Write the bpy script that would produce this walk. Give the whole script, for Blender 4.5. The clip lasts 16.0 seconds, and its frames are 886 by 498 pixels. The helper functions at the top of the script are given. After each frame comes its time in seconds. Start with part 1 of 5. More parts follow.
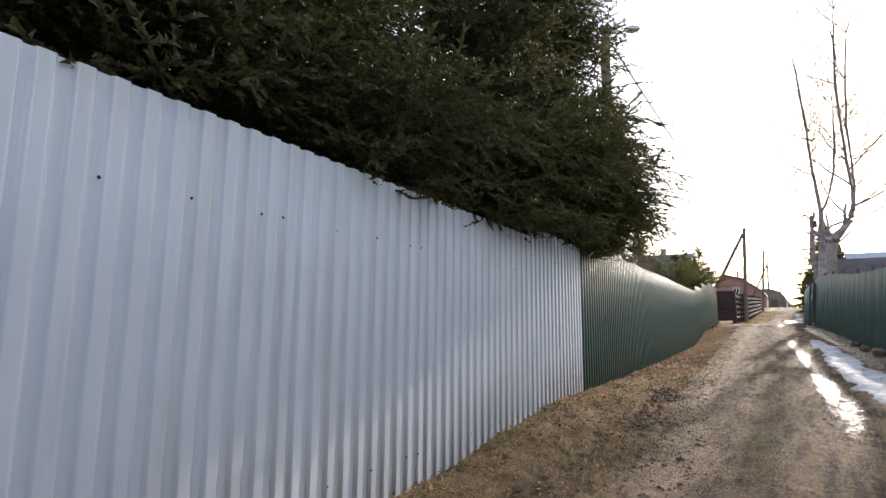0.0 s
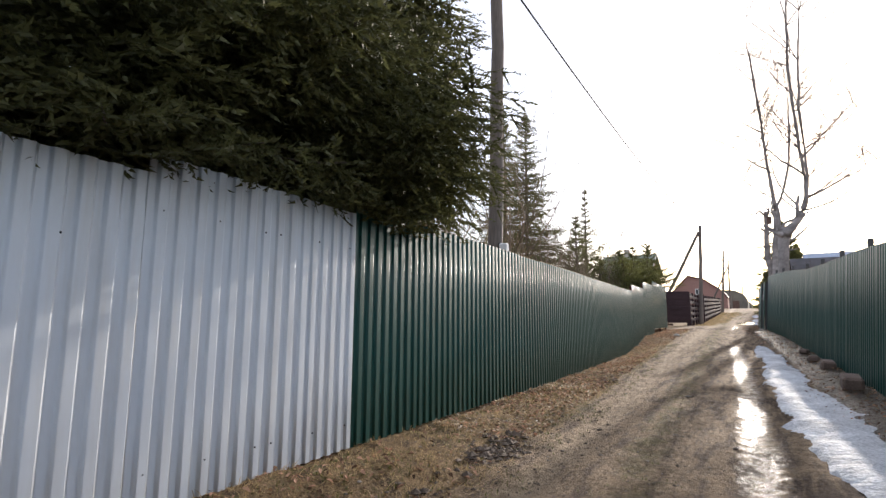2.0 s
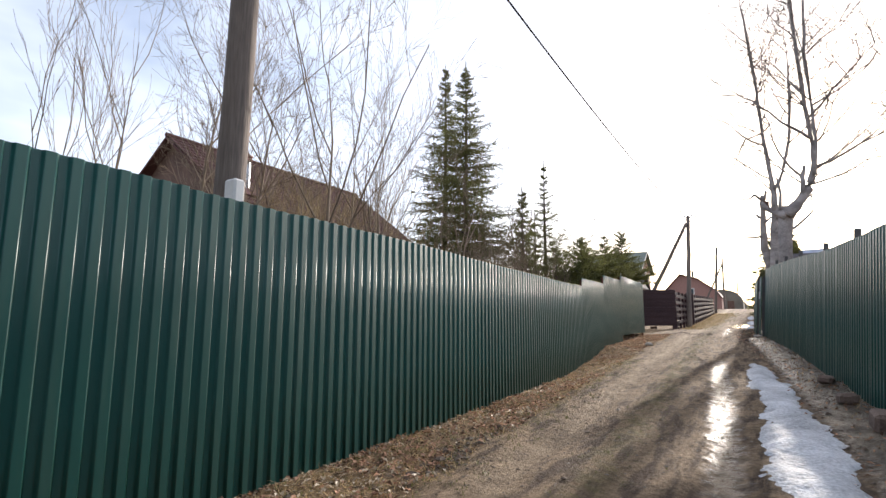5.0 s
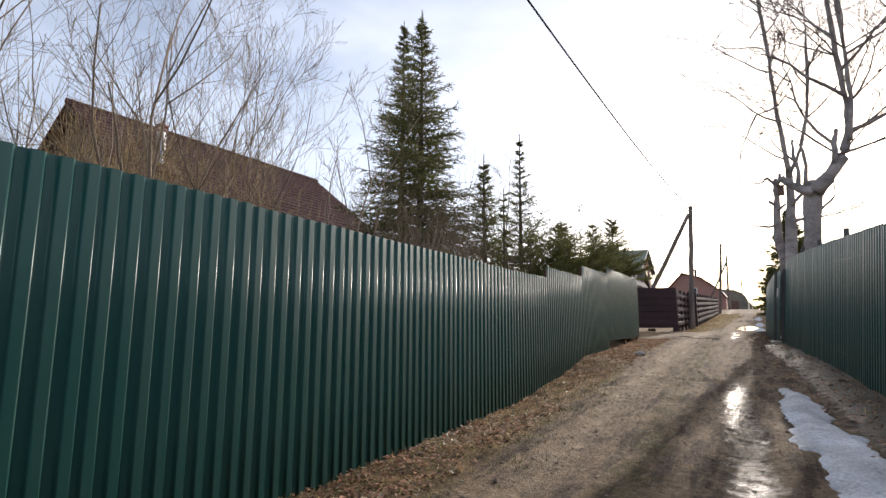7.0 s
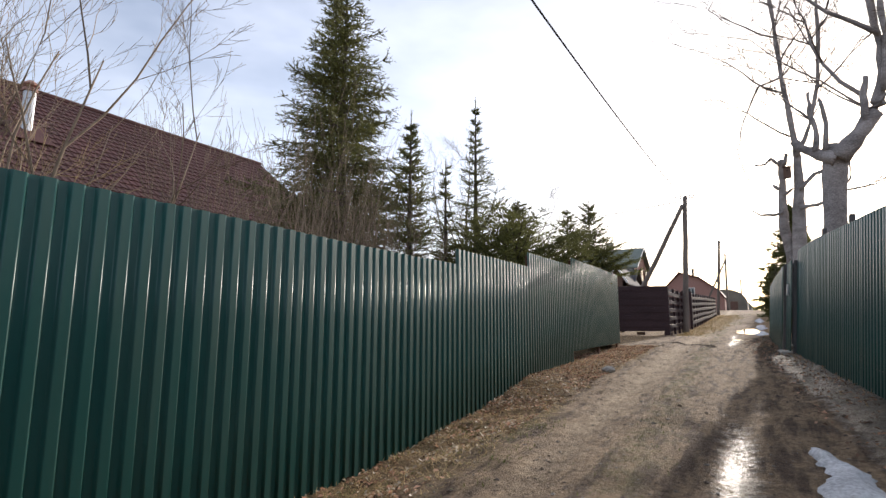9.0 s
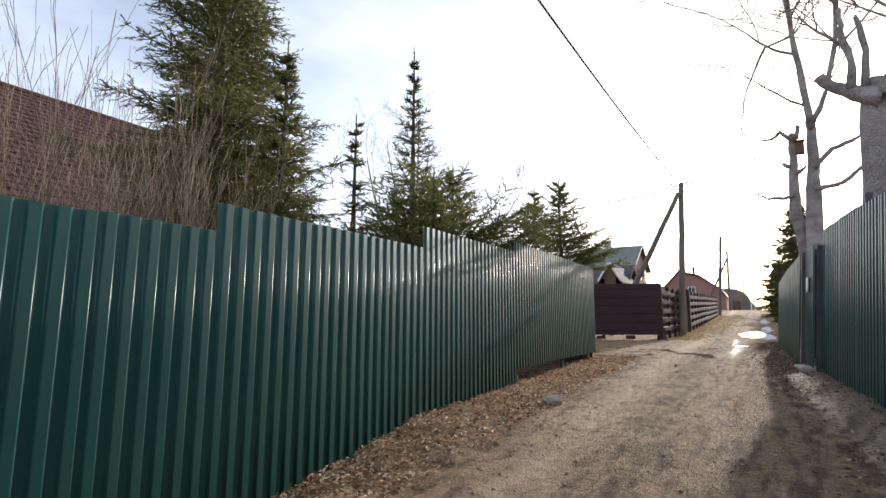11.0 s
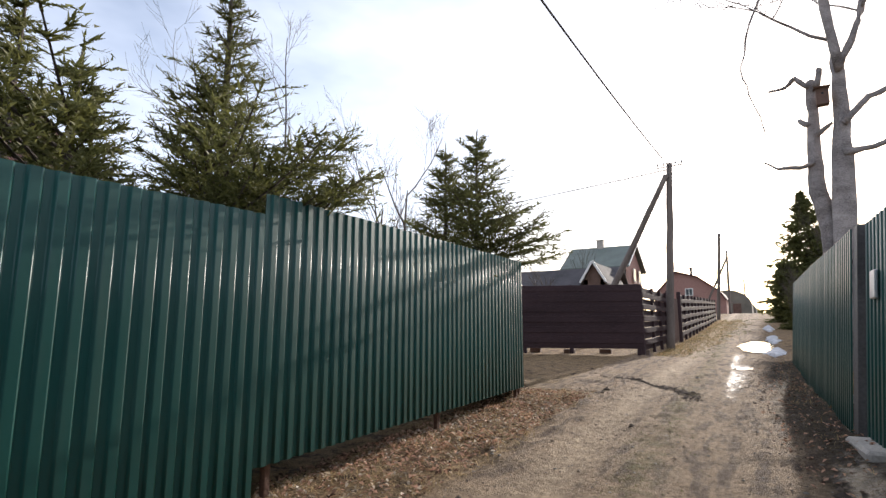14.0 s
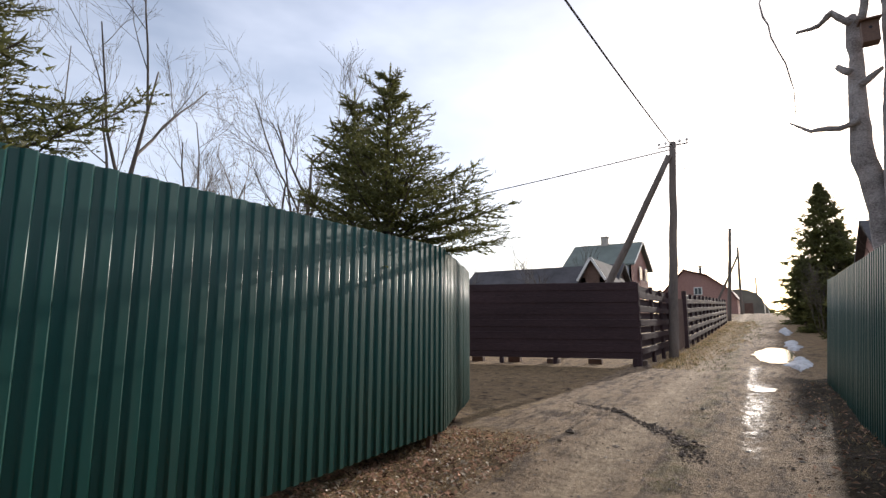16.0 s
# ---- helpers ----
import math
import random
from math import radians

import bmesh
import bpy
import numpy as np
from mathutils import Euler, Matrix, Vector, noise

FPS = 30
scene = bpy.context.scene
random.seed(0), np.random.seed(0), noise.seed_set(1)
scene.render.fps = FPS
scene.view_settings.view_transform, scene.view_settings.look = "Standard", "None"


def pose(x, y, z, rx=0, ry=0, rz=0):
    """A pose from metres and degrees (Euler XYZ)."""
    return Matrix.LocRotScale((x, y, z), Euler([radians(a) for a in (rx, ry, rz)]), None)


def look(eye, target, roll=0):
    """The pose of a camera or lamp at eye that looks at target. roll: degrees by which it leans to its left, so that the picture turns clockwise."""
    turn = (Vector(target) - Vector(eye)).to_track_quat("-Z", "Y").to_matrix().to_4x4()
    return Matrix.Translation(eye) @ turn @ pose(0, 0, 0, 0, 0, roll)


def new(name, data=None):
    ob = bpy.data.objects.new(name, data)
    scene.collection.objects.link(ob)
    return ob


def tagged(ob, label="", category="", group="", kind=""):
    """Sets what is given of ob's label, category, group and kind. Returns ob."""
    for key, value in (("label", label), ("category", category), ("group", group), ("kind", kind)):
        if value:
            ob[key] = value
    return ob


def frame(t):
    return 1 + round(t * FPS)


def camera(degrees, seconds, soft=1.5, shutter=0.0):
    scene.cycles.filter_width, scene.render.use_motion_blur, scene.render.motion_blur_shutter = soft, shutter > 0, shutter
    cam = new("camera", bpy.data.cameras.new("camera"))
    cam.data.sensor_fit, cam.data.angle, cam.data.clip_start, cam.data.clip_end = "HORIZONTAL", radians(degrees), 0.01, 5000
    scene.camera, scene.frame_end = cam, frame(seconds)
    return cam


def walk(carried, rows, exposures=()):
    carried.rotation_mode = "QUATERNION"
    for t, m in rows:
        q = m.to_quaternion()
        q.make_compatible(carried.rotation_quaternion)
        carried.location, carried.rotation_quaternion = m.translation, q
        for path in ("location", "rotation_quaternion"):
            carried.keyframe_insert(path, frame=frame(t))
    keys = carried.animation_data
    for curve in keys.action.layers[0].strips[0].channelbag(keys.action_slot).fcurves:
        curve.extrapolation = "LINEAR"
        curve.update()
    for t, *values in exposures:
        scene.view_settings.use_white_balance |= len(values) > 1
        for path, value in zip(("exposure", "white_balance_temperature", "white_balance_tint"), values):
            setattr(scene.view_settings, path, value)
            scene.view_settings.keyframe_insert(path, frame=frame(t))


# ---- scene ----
cam = camera(80.2, 16.0, soft=1.42)
METRES, EYE, TILT, LEAN, TURN = 30.6, 1.5, 0.0, 0.0, 34.3
ROWS = [
    (0.0, 0.0, 0.0, 0.0, -0.07, 7.93, -0.5),
    (0.5, 0.0221, 0.0231, 0.0007, -1.75, 7.98, -0.46),
    (1.0, 0.0444, 0.0465, 0.0003, -2.13, 8.07, -0.35),
    (1.5, 0.0658, 0.0721, 0.0016, -2.42, 8.06, -0.32),
    (2.0, 0.0858, 0.0961, 0.0037, -2.84, 8.16, -0.25),
    (2.5, 0.1043, 0.1223, 0.0049, -3.12, 8.08, -0.36),
    (3.0, 0.1228, 0.1475, 0.0068, -3.37, 8.16, -0.27),
    (3.5, 0.1413, 0.1741, 0.0081, -3.4, 8.17, -0.28),
    (4.0, 0.1589, 0.2006, 0.0086, -3.41, 8.24, -0.19),
    (6.5, 0.2417, 0.346, 0.0125, -2.87, 8.2, -0.24),
    (7.0, 0.2565, 0.3739, 0.0134, -2.94, 8.26, -0.22),
    (7.5, 0.2759, 0.4015, 0.0149, -3.06, 8.25, -0.2),
    (8.0, 0.2912, 0.4286, 0.0152, -3.03, 8.31, -0.25),
    (8.5, 0.3084, 0.4551, 0.0166, -3.13, 8.33, -0.2),
    (9.0, 0.3235, 0.4819, 0.0176, -3.03, 8.3, -0.28),
    (11.5, 0.4061, 0.6136, 0.0236, -2.79, 8.32, -0.19),
    (12.0, 0.4238, 0.6413, 0.0248, -2.96, 8.39, -0.19),
    (12.5, 0.4427, 0.6665, 0.0271, -3.49, 8.44, -0.06),
    (13.0, 0.4591, 0.6913, 0.03, -3.49, 8.51, -0.06),
    (13.5, 0.4727, 0.7141, 0.0325, -3.5, 8.57, -0.1),
    (14.0, 0.4849, 0.7398, 0.0343, -2.77, 8.54, -0.12),
    (14.5, 0.4986, 0.7634, 0.0367, -2.7, 8.55, -0.09),
    (15.0, 0.5109, 0.7879, 0.0381, -2.28, 8.53, -0.15),
    (15.5, 0.5254, 0.8116, 0.0397, -2.23, 8.49, -0.14),
    (16.0, 0.5399, 0.8365, 0.0412, -1.9, 8.44, -0.18),
]
walk(cam, [(t, pose(0, 0, EYE, TILT, LEAN, TURN) @ pose(METRES * x, METRES * y, METRES * z, 90 + pitch, roll, yaw)) for t, x, y, z, yaw, pitch, roll in ROWS],
     exposures=[(t, s, 6500, 14) for t, s in ((0, 0.48), (2.5, 0.52), (4.0, 0.65), (6.5, 0.06), (9.0, 0.12), (11.5, 0.35), (12.5, 0.38), (14.5, 0.3), (16.0, 0.0))])


# ---- world, sun, exposure ----
SUN = Vector((0.071, 0.954, 0.291)).normalized()
world = bpy.data.worlds.new("sky")
scene.world = world
world.use_nodes = True
wn, wl = world.node_tree.nodes, world.node_tree.links
bg = wn["Background"]
sky = wn.new("ShaderNodeTexSky")
sky.sky_type, sky.sun_disc = "NISHITA", False
sky.sun_elevation, sky.sun_rotation = math.asin(SUN.z), math.atan2(SUN.x, SUN.y)
sky.air_density, sky.dust_density, sky.ozone_density = 1.0, 1.7, 1.8
# thin high cloud that veils the blue
tc = wn.new("ShaderNodeTexCoord")
mp = wn.new("ShaderNodeMapping")
mp.inputs["Scale"].default_value = (1.0, 1.0, 2.6)
cn = wn.new("ShaderNodeTexNoise")
cn.inputs["Scale"].default_value, cn.inputs["Detail"].default_value, cn.inputs["Roughness"].default_value = 1.7, 5.0, 0.55
cr = wn.new("ShaderNodeValToRGB")
cr.color_ramp.elements[0].position, cr.color_ramp.elements[1].position = 0.32, 0.72
cr.color_ramp.elements[0].color = (0.25, 0.25, 0.25, 1)
cm = wn.new("ShaderNodeMix")
cm.data_type = "RGBA"
cm.inputs["B"].default_value = (10.0, 10.6, 11.8, 1)
cf = wn.new("ShaderNodeMath")
cf.operation = "MULTIPLY"
cf.inputs[1].default_value = 0.55
wl.new(tc.outputs["Generated"], mp.inputs["Vector"])
wl.new(mp.outputs["Vector"], cn.inputs["Vector"])
wl.new(cn.outputs["Fac"], cr.inputs["Fac"])
wl.new(cr.outputs["Color"], cf.inputs[0])
wl.new(cf.outputs["Value"], cm.inputs["Factor"])
wl.new(sky.outputs["Color"], cm.inputs["A"])
wl.new(cm.outputs["Result"], bg.inputs["Color"])
bg.inputs["Strength"].default_value = 0.15

sun = new("sun", bpy.data.lights.new("sun", "SUN"))
sun.data.energy, sun.data.angle, sun.data.color = 4.6, radians(0.6), (1.0, 0.93, 0.82)
sun.matrix_world = look((0, 0, 60), Vector((0, 0, 60)) - SUN)


# ---- materials ----
def material(name, base, rough=0.6, metal=0.0, spread=0.25, scale=6.0, bump=0.0, bscale=40.0, island=0.0, spec=0.5, tint=None, stretch=(1, 1, 1)):
    """A surface with colour that varies at two scales, and fine relief."""
    m = bpy.data.materials.new(name)
    m.use_nodes = True
    n, l = m.node_tree.nodes, m.node_tree.links
    p = n["Principled BSDF"]
    p.inputs["Roughness"].default_value, p.inputs["Metallic"].default_value = rough, metal
    p.inputs["Specular IOR Level"].default_value = spec
    geo = n.new("ShaderNodeNewGeometry")
    mapping = n.new("ShaderNodeMapping")
    mapping.inputs["Scale"].default_value = stretch
    l.new(geo.outputs["Position"], mapping.inputs["Vector"])
    a, b = n.new("ShaderNodeTexNoise"), n.new("ShaderNodeTexNoise")
    a.inputs["Scale"].default_value, a.inputs["Detail"].default_value = scale * 0.25, 3
    b.inputs["Scale"].default_value, b.inputs["Detail"].default_value = scale * 4, 5
    for q in (a, b):
        l.new(mapping.outputs["Vector"], q.inputs["Vector"])
    mix = n.new("ShaderNodeMath")
    mix.operation = "MULTIPLY_ADD"
    mix.inputs[1].default_value = 0.5
    l.new(a.outputs["Fac"], mix.inputs[0])
    half = n.new("ShaderNodeMath")
    half.operation = "MULTIPLY"
    half.inputs[1].default_value = 0.5
    l.new(b.outputs["Fac"], half.inputs[0])
    l.new(half.outputs["Value"], mix.inputs[2])
    ramp = n.new("ShaderNodeValToRGB")
    ramp.color_ramp.elements[0].position, ramp.color_ramp.elements[1].position = 0.3, 0.7
    c = Vector(base)
    t = Vector(tint) if tint else c * (1 + spread)
    lo = c * (1 - spread)
    ramp.color_ramp.elements[0].color = (*lo, 1)
    ramp.color_ramp.elements[1].color = (*t, 1)
    l.new(mix.outputs["Value"], ramp.inputs["Fac"])
    colour = ramp.outputs["Color"]
    if island:
        hsv = n.new("ShaderNodeHueSaturation")
        span = n.new("ShaderNodeMapRange")
        span.inputs["To Min"].default_value, span.inputs["To Max"].default_value = 1 - island, 1 + island
        l.new(geo.outputs["Random Per Island"], span.inputs["Value"])
        l.new(span.outputs["Result"], hsv.inputs["Value"])
        l.new(colour, hsv.inputs["Color"])
        colour = hsv.outputs["Color"]
    l.new(colour, p.inputs["Base Color"])
    if bump:
        c2 = n.new("ShaderNodeTexNoise")
        c2.inputs["Scale"].default_value, c2.inputs["Detail"].default_value = bscale, 6
        l.new(mapping.outputs["Vector"], c2.inputs["Vector"])
        bp = n.new("ShaderNodeBump")
        bp.inputs["Strength"].default_value, bp.inputs["Distance"].default_value = bump, 0.02
        l.new(c2.outputs["Fac"], bp.inputs["Height"])
        l.new(bp.outputs["Normal"], p.inputs["Normal"])
    return m


def leafy(name, base, through_share=0.3, island=0.35):
    """Foliage: gloss and some light that passes through."""
    m = material(name, base, 0.55, 0, 0.35, 1.2, island=island, spec=0.35)
    n, l = m.node_tree.nodes, m.node_tree.links
    p, out = n["Principled BSDF"], n["Material Output"]
    tr, mx = n.new("ShaderNodeBsdfTranslucent"), n.new("ShaderNodeMixShader")
    l.new(p.inputs["Base Color"].links[0].from_socket, tr.inputs["Color"])
    mx.inputs["Fac"].default_value = through_share
    l.new(p.outputs["BSDF"], mx.inputs[1])
    l.new(tr.outputs["BSDF"], mx.inputs[2])
    l.new(mx.outputs["Shader"], out.inputs["Surface"])
    return m


def coated(name, base, rough, dirt):
    """Coil-coated sheet steel: faint waviness, streaks of dust, splashed dirt near its foot (by its own noise)."""
    m = material(name, base, rough, 0.0, 0.07, 1.5, 0.06, 9.0, stretch=(1, 1, 0.35))
    n, l = m.node_tree.nodes, m.node_tree.links
    p = n["Principled BSDF"]
    old = p.inputs["Base Color"].links[0].from_socket
    geo, mapping, nz, ramp, mx = (n.new(k) for k in ("ShaderNodeNewGeometry", "ShaderNodeMapping", "ShaderNodeTexNoise", "ShaderNodeValToRGB", "ShaderNodeMix"))
    mapping.inputs["Scale"].default_value = (5, 5, 0.55)
    nz.inputs["Scale"].default_value, nz.inputs["Detail"].default_value, nz.inputs["Roughness"].default_value = 1.6, 8, 0.65
    ramp.color_ramp.elements[0].position, ramp.color_ramp.elements[1].position = 0.47, 0.8
    ramp.color_ramp.elements[0].color, ramp.color_ramp.elements[1].color = (0, 0, 0, 1), (0.55, 0.55, 0.55, 1)
    mx.data_type = "RGBA"
    mx.inputs["B"].default_value = (*dirt, 1)
    l.new(geo.outputs["Position"], mapping.inputs["Vector"])
    l.new(mapping.outputs["Vector"], nz.inputs["Vector"])
    l.new(nz.outputs["Fac"], ramp.inputs["Fac"])
    l.new(ramp.outputs["Color"], mx.inputs["Factor"])
    l.new(old, mx.inputs["A"])
    l.new(mx.outputs["Result"], p.inputs["Base Color"])
    rr = n.new("ShaderNodeMapRange")
    rr.inputs["To Min"].default_value, rr.inputs["To Max"].default_value = rough - 0.05, rough + 0.12
    l.new(nz.outputs["Fac"], rr.inputs["Value"])
    l.new(rr.outputs["Result"], p.inputs["Roughness"])
    return m


M_WHITE = coated("white_sheet", (0.62, 0.66, 0.70), 0.46, (0.50, 0.47, 0.42))
M_GREEN = coated("green_sheet", (0.006, 0.062, 0.052), 0.35, (0.030, 0.068, 0.052))
M_GREEN.node_tree.nodes["Principled BSDF"].inputs["Specular IOR Level"].default_value = 0.45
M_SCREW = material("screw", (0.03, 0.03, 0.035), 0.5, 0.6)
M_STEEL = material("grey_steel_post", (0.085, 0.08, 0.078), 0.6, 0.3, 0.4, 8, 0.3)
M_RUST = material("rusty_steel", (0.13, 0.065, 0.04), 0.8, 0.1, 0.5, 10, 0.5)
M_POLE = material("weathered_pole", (0.155, 0.125, 0.105), 0.85, 0, 0.45, 14, 0.8, 30, stretch=(1, 1, 0.08))
M_BROWN = material("brown_stained_board", (0.046, 0.027, 0.029), 0.75, 0, 0.4, 8, 0.5, 30, spec=0.25, stretch=(0.2, 0.2, 1))
M_CABLE = material("black_cable", (0.018, 0.018, 0.02), 0.6)
M_PORC = material("porcelain", (0.62, 0.6, 0.57), 0.25)
M_BARK_D = material("dark_bark", (0.075, 0.058, 0.045), 0.9, 0, 0.5, 18, 0.8, 40)
M_TWIG = material("bare_twig", (0.20, 0.145, 0.095), 0.8, 0, 0.4, 5, island=0.3)
M_STRAW = material("golden_twig", (0.30, 0.215, 0.10), 0.8, 0, 0.4, 5, island=0.35)
M_TWIG_D = material("dark_twig", (0.10, 0.078, 0.062), 0.8, 0, 0.4, 5, island=0.3)
M_BIRCH = material("birch_bark", (0.24, 0.20, 0.185), 0.85, 0, 0.75, 8, 1.0, 18, tint=(0.50, 0.445, 0.42), stretch=(1, 1, 1.7))
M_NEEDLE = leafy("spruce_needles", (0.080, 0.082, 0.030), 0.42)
# same needles made paler: sun through the sprays is put into the colour
M_NEEDLE_LIT = leafy("spruce_needles_lit", (0.120, 0.122, 0.040), 0.5)
M_DRY = leafy("dry_grass", (0.46, 0.335, 0.175), 0.35, 0.5)
M_LEAF = leafy("fallen_leaves", (0.36, 0.215, 0.145), 0.25, 0.85)
for q in (M_LEAF, M_DRY):
    q.node_tree.nodes["Principled BSDF"].inputs["Roughness"].default_value = 0.85
    q.node_tree.nodes["Principled BSDF"].inputs["Specular IOR Level"].default_value = 0.12
M_PALE = leafy("bleached_leaves", (0.50, 0.41, 0.30), 0.25, 0.5)
M_MOSS = leafy("moss_grass", (0.14, 0.15, 0.035), 0.25, 0.4)
M_CLOD = material("soil_clod", (0.11, 0.08, 0.06), 0.95, 0, 0.4, 12, 0.6, island=0.35)
M_EARTH = material("loose_earth", (0.19, 0.138, 0.10), 0.95, 0, 0.4, 12, 0.6, island=0.4)
M_SOIL = material("dark_soil", (0.13, 0.095, 0.070), 0.95, 0, 0.4, 14, 0.8, island=0.3)
M_PEBBLE = material("pebble", (0.22, 0.185, 0.15), 0.85, 0, 0.3, 12, 0.4, island=0.35)
M_STONE = material("concrete_block", (0.40, 0.365, 0.32), 0.9, 0, 0.35, 9, 0.7, 30)
M_BLOCK = material("old_block", (0.17, 0.118, 0.092), 0.9, 0, 0.5, 9, 0.8, 30)
M_ROOF_R = material("brown_tile_roof", (0.088, 0.036, 0.032), 0.75, 0, 0.4, 5, 0.3, 20, spec=0.3)
M_ROOF_G = material("green_roof", (0.125, 0.15, 0.125), 0.6, 0, 0.3, 3)
M_ROOF_B = material("dark_slate_roof", (0.085, 0.078, 0.080), 0.9, 0, 0.45, 3, spec=0.2)
M_SHED = material("weathered_shed", (0.17, 0.16, 0.13), 0.85, 0, 0.35, 3)
M_ROOF_BLUE = material("blue_grey_roof", (0.28, 0.33, 0.42), 0.5, 0.1, 0.2, 3)
# lightened past plain brick: haze over the far houses is put into the colour
M_BRICK = material("hazed_red_brick", (0.36, 0.20, 0.165), 0.85, 0, 0.3, 20, 0.3)
M_SIDING = material("pale_siding", (0.50, 0.54, 0.58), 0.7, 0, 0.12, 4)
M_LOG = material("brown_timber", (0.125, 0.075, 0.056), 0.85, 0, 0.4, 8, 0.3)
M_TRIM = material("white_trim", (0.70, 0.69, 0.66), 0.6, 0, 0.08, 6)
M_ZINC = material("zinc_flue", (0.52, 0.53, 0.55), 0.35, 0.8, 0.15, 8)
M_PANE = material("window_pane", (0.03, 0.04, 0.05), 0.05, 0, 0.1)


def snow_material():
    m = material("old_snow", (0.46, 0.455, 0.455), 0.85, 0, 0.40, 9, 1.0, 20, spec=0.3, tint=(0.84, 0.84, 0.85))
    p = m.node_tree.nodes["Principled BSDF"]
    p.inputs["Subsurface Weight"].default_value = 0.15
    p.inputs["Subsurface Radius"].default_value = (0.02, 0.03, 0.04)
    return m


M_SNOW = snow_material()
M_WATER = material("muddy_water", (0.055, 0.045, 0.034), 0.07, 0, 0.2, 2, 0.03, 14)


def ground_material():
    """Earth road: wet mud in the tracks, pale dried silt, gravel, matted dry grass at the sides (weights stored on the mesh)."""
    m = bpy.data.materials.new("earth_and_dry_grass")
    m.use_nodes = True
    n, l = m.node_tree.nodes, m.node_tree.links
    p = n["Principled BSDF"]
    geo = n.new("ShaderNodeNewGeometry")

    def noise_tex(scale, detail=6, rough=0.6):
        q = n.new("ShaderNodeTexNoise")
        q.inputs["Scale"].default_value, q.inputs["Detail"].default_value, q.inputs["Roughness"].default_value = scale, detail, rough
        l.new(geo.outputs["Position"], q.inputs["Vector"])
        return q.outputs["Fac"]

    def ramp(fac, *stops):
        q = n.new("ShaderNodeValToRGB")
        while len(q.color_ramp.elements) < len(stops):
            q.color_ramp.elements.new(0.5)
        for e, (pos, col) in zip(q.color_ramp.elements, stops):
            e.position, e.color = pos, (*col, 1)
        l.new(fac, q.inputs["Fac"])
        return q.outputs["Color"]

    def weight(name, scale, soft=0.22):
        a = n.new("ShaderNodeAttribute")
        a.attribute_name = name
        add = n.new("ShaderNodeMath")
        add.operation = "ADD"
        l.new(a.outputs["Fac"], add.inputs[0])
        l.new(noise_tex(scale, 7, 0.68), add.inputs[1])
        r = n.new("ShaderNodeMapRange")
        r.inputs["From Min"].default_value, r.inputs["From Max"].default_value = 1.0 - soft, 1.0 + soft
        l.new(add.outputs["Value"], r.inputs["Value"])
        return r.outputs["Result"]

    def blend(fac, a, b):
        q = n.new("ShaderNodeMix")
        q.data_type = "RGBA"
        l.new(fac, q.inputs["Factor"])
        l.new(a, q.inputs["A"])
        l.new(b, q.inputs["B"])
        return q.outputs["Result"]

    dirt = ramp(noise_tex(20, 9, 0.78), (0.34, (0.165, 0.113, 0.072)), (0.5, (0.285, 0.202, 0.128)), (0.68, (0.42, 0.305, 0.20)))
    silt = ramp(noise_tex(9, 6), (0.3, (0.31, 0.228, 0.150)), (0.7, (0.45, 0.345, 0.235)))
    mud = ramp(noise_tex(22, 7, 0.7), (0.3, (0.064, 0.045, 0.034)), (0.7, (0.15, 0.106, 0.078)))
    grass = ramp(noise_tex(60, 8, 0.8), (0.36, (0.085, 0.058, 0.034)), (0.52, (0.29, 0.195, 0.105)), (0.68, (0.50, 0.37, 0.21)))
    bare = n.new("ShaderNodeMapRange")
    bare.inputs["From Min"].default_value, bare.inputs["From Max"].default_value = 0.52, 0.62
    l.new(noise_tex(4.2, 8, 0.72), bare.inputs["Value"])
    soil = ramp(noise_tex(28, 6, 0.7), (0.3, (0.04, 0.026, 0.018)), (0.7, (0.125, 0.084, 0.056)))
    grass = blend(bare.outputs["Result"], grass, soil)
    moss = ramp(noise_tex(45, 7, 0.7), (0.3, (0.06, 0.058, 0.018)), (0.7, (0.19, 0.17, 0.06)))
    streak = n.new("ShaderNodeTexNoise")
    stretch = n.new("ShaderNodeMapping")
    stretch.inputs["Scale"].default_value, stretch.inputs["Rotation"].default_value = (1, 0.16, 1), (0, 0, radians(-3))
    l.new(geo.outputs["Position"], stretch.inputs["Vector"])
    l.new(stretch.outputs["Vector"], streak.inputs["Vector"])
    streak.inputs["Scale"].default_value, streak.inputs["Detail"].default_value, streak.inputs["Roughness"].default_value = 7, 6, 0.6
    damp = ramp(noise_tex(30, 8, 0.75), (0.35, (0.062, 0.043, 0.031)), (0.65, (0.17, 0.118, 0.082)))
    worn = n.new("ShaderNodeMapRange")
    worn.inputs["From Min"].default_value, worn.inputs["From Max"].default_value = 0.47, 0.60
    l.new(streak.outputs["Fac"], worn.inputs["Value"])
    dirt = blend(worn.outputs["Result"], dirt, damp)
    w_mud = weight("mud", 3.6, 0.15)
    colour = blend(weight("silt", 2.4), dirt, silt)
    colour = blend(w_mud, colour, mud)
    colour = blend(weight("grass", 4.5), colour, grass)
    colour = blend(weight("moss", 4.0), colour, moss)
    earth = ramp(noise_tex(26, 8, 0.75), (0.32, (0.018, 0.012, 0.009)), (0.5, (0.048, 0.033, 0.021)), (0.68, (0.115, 0.092, 0.046)))
    colour = blend(weight("bank", 3.0), colour, earth)
    patch = ramp(noise_tex(6.5, 8, 0.78), (0.34, (0.60, 0.58, 0.56)), (0.5, (1.06, 1.05, 1.03)), (0.68, (1.42, 1.38, 1.32)))
    tone = n.new("ShaderNodeMix")
    tone.data_type, tone.blend_type = "RGBA", "MULTIPLY"
    tone.inputs["Factor"].default_value = 1.0
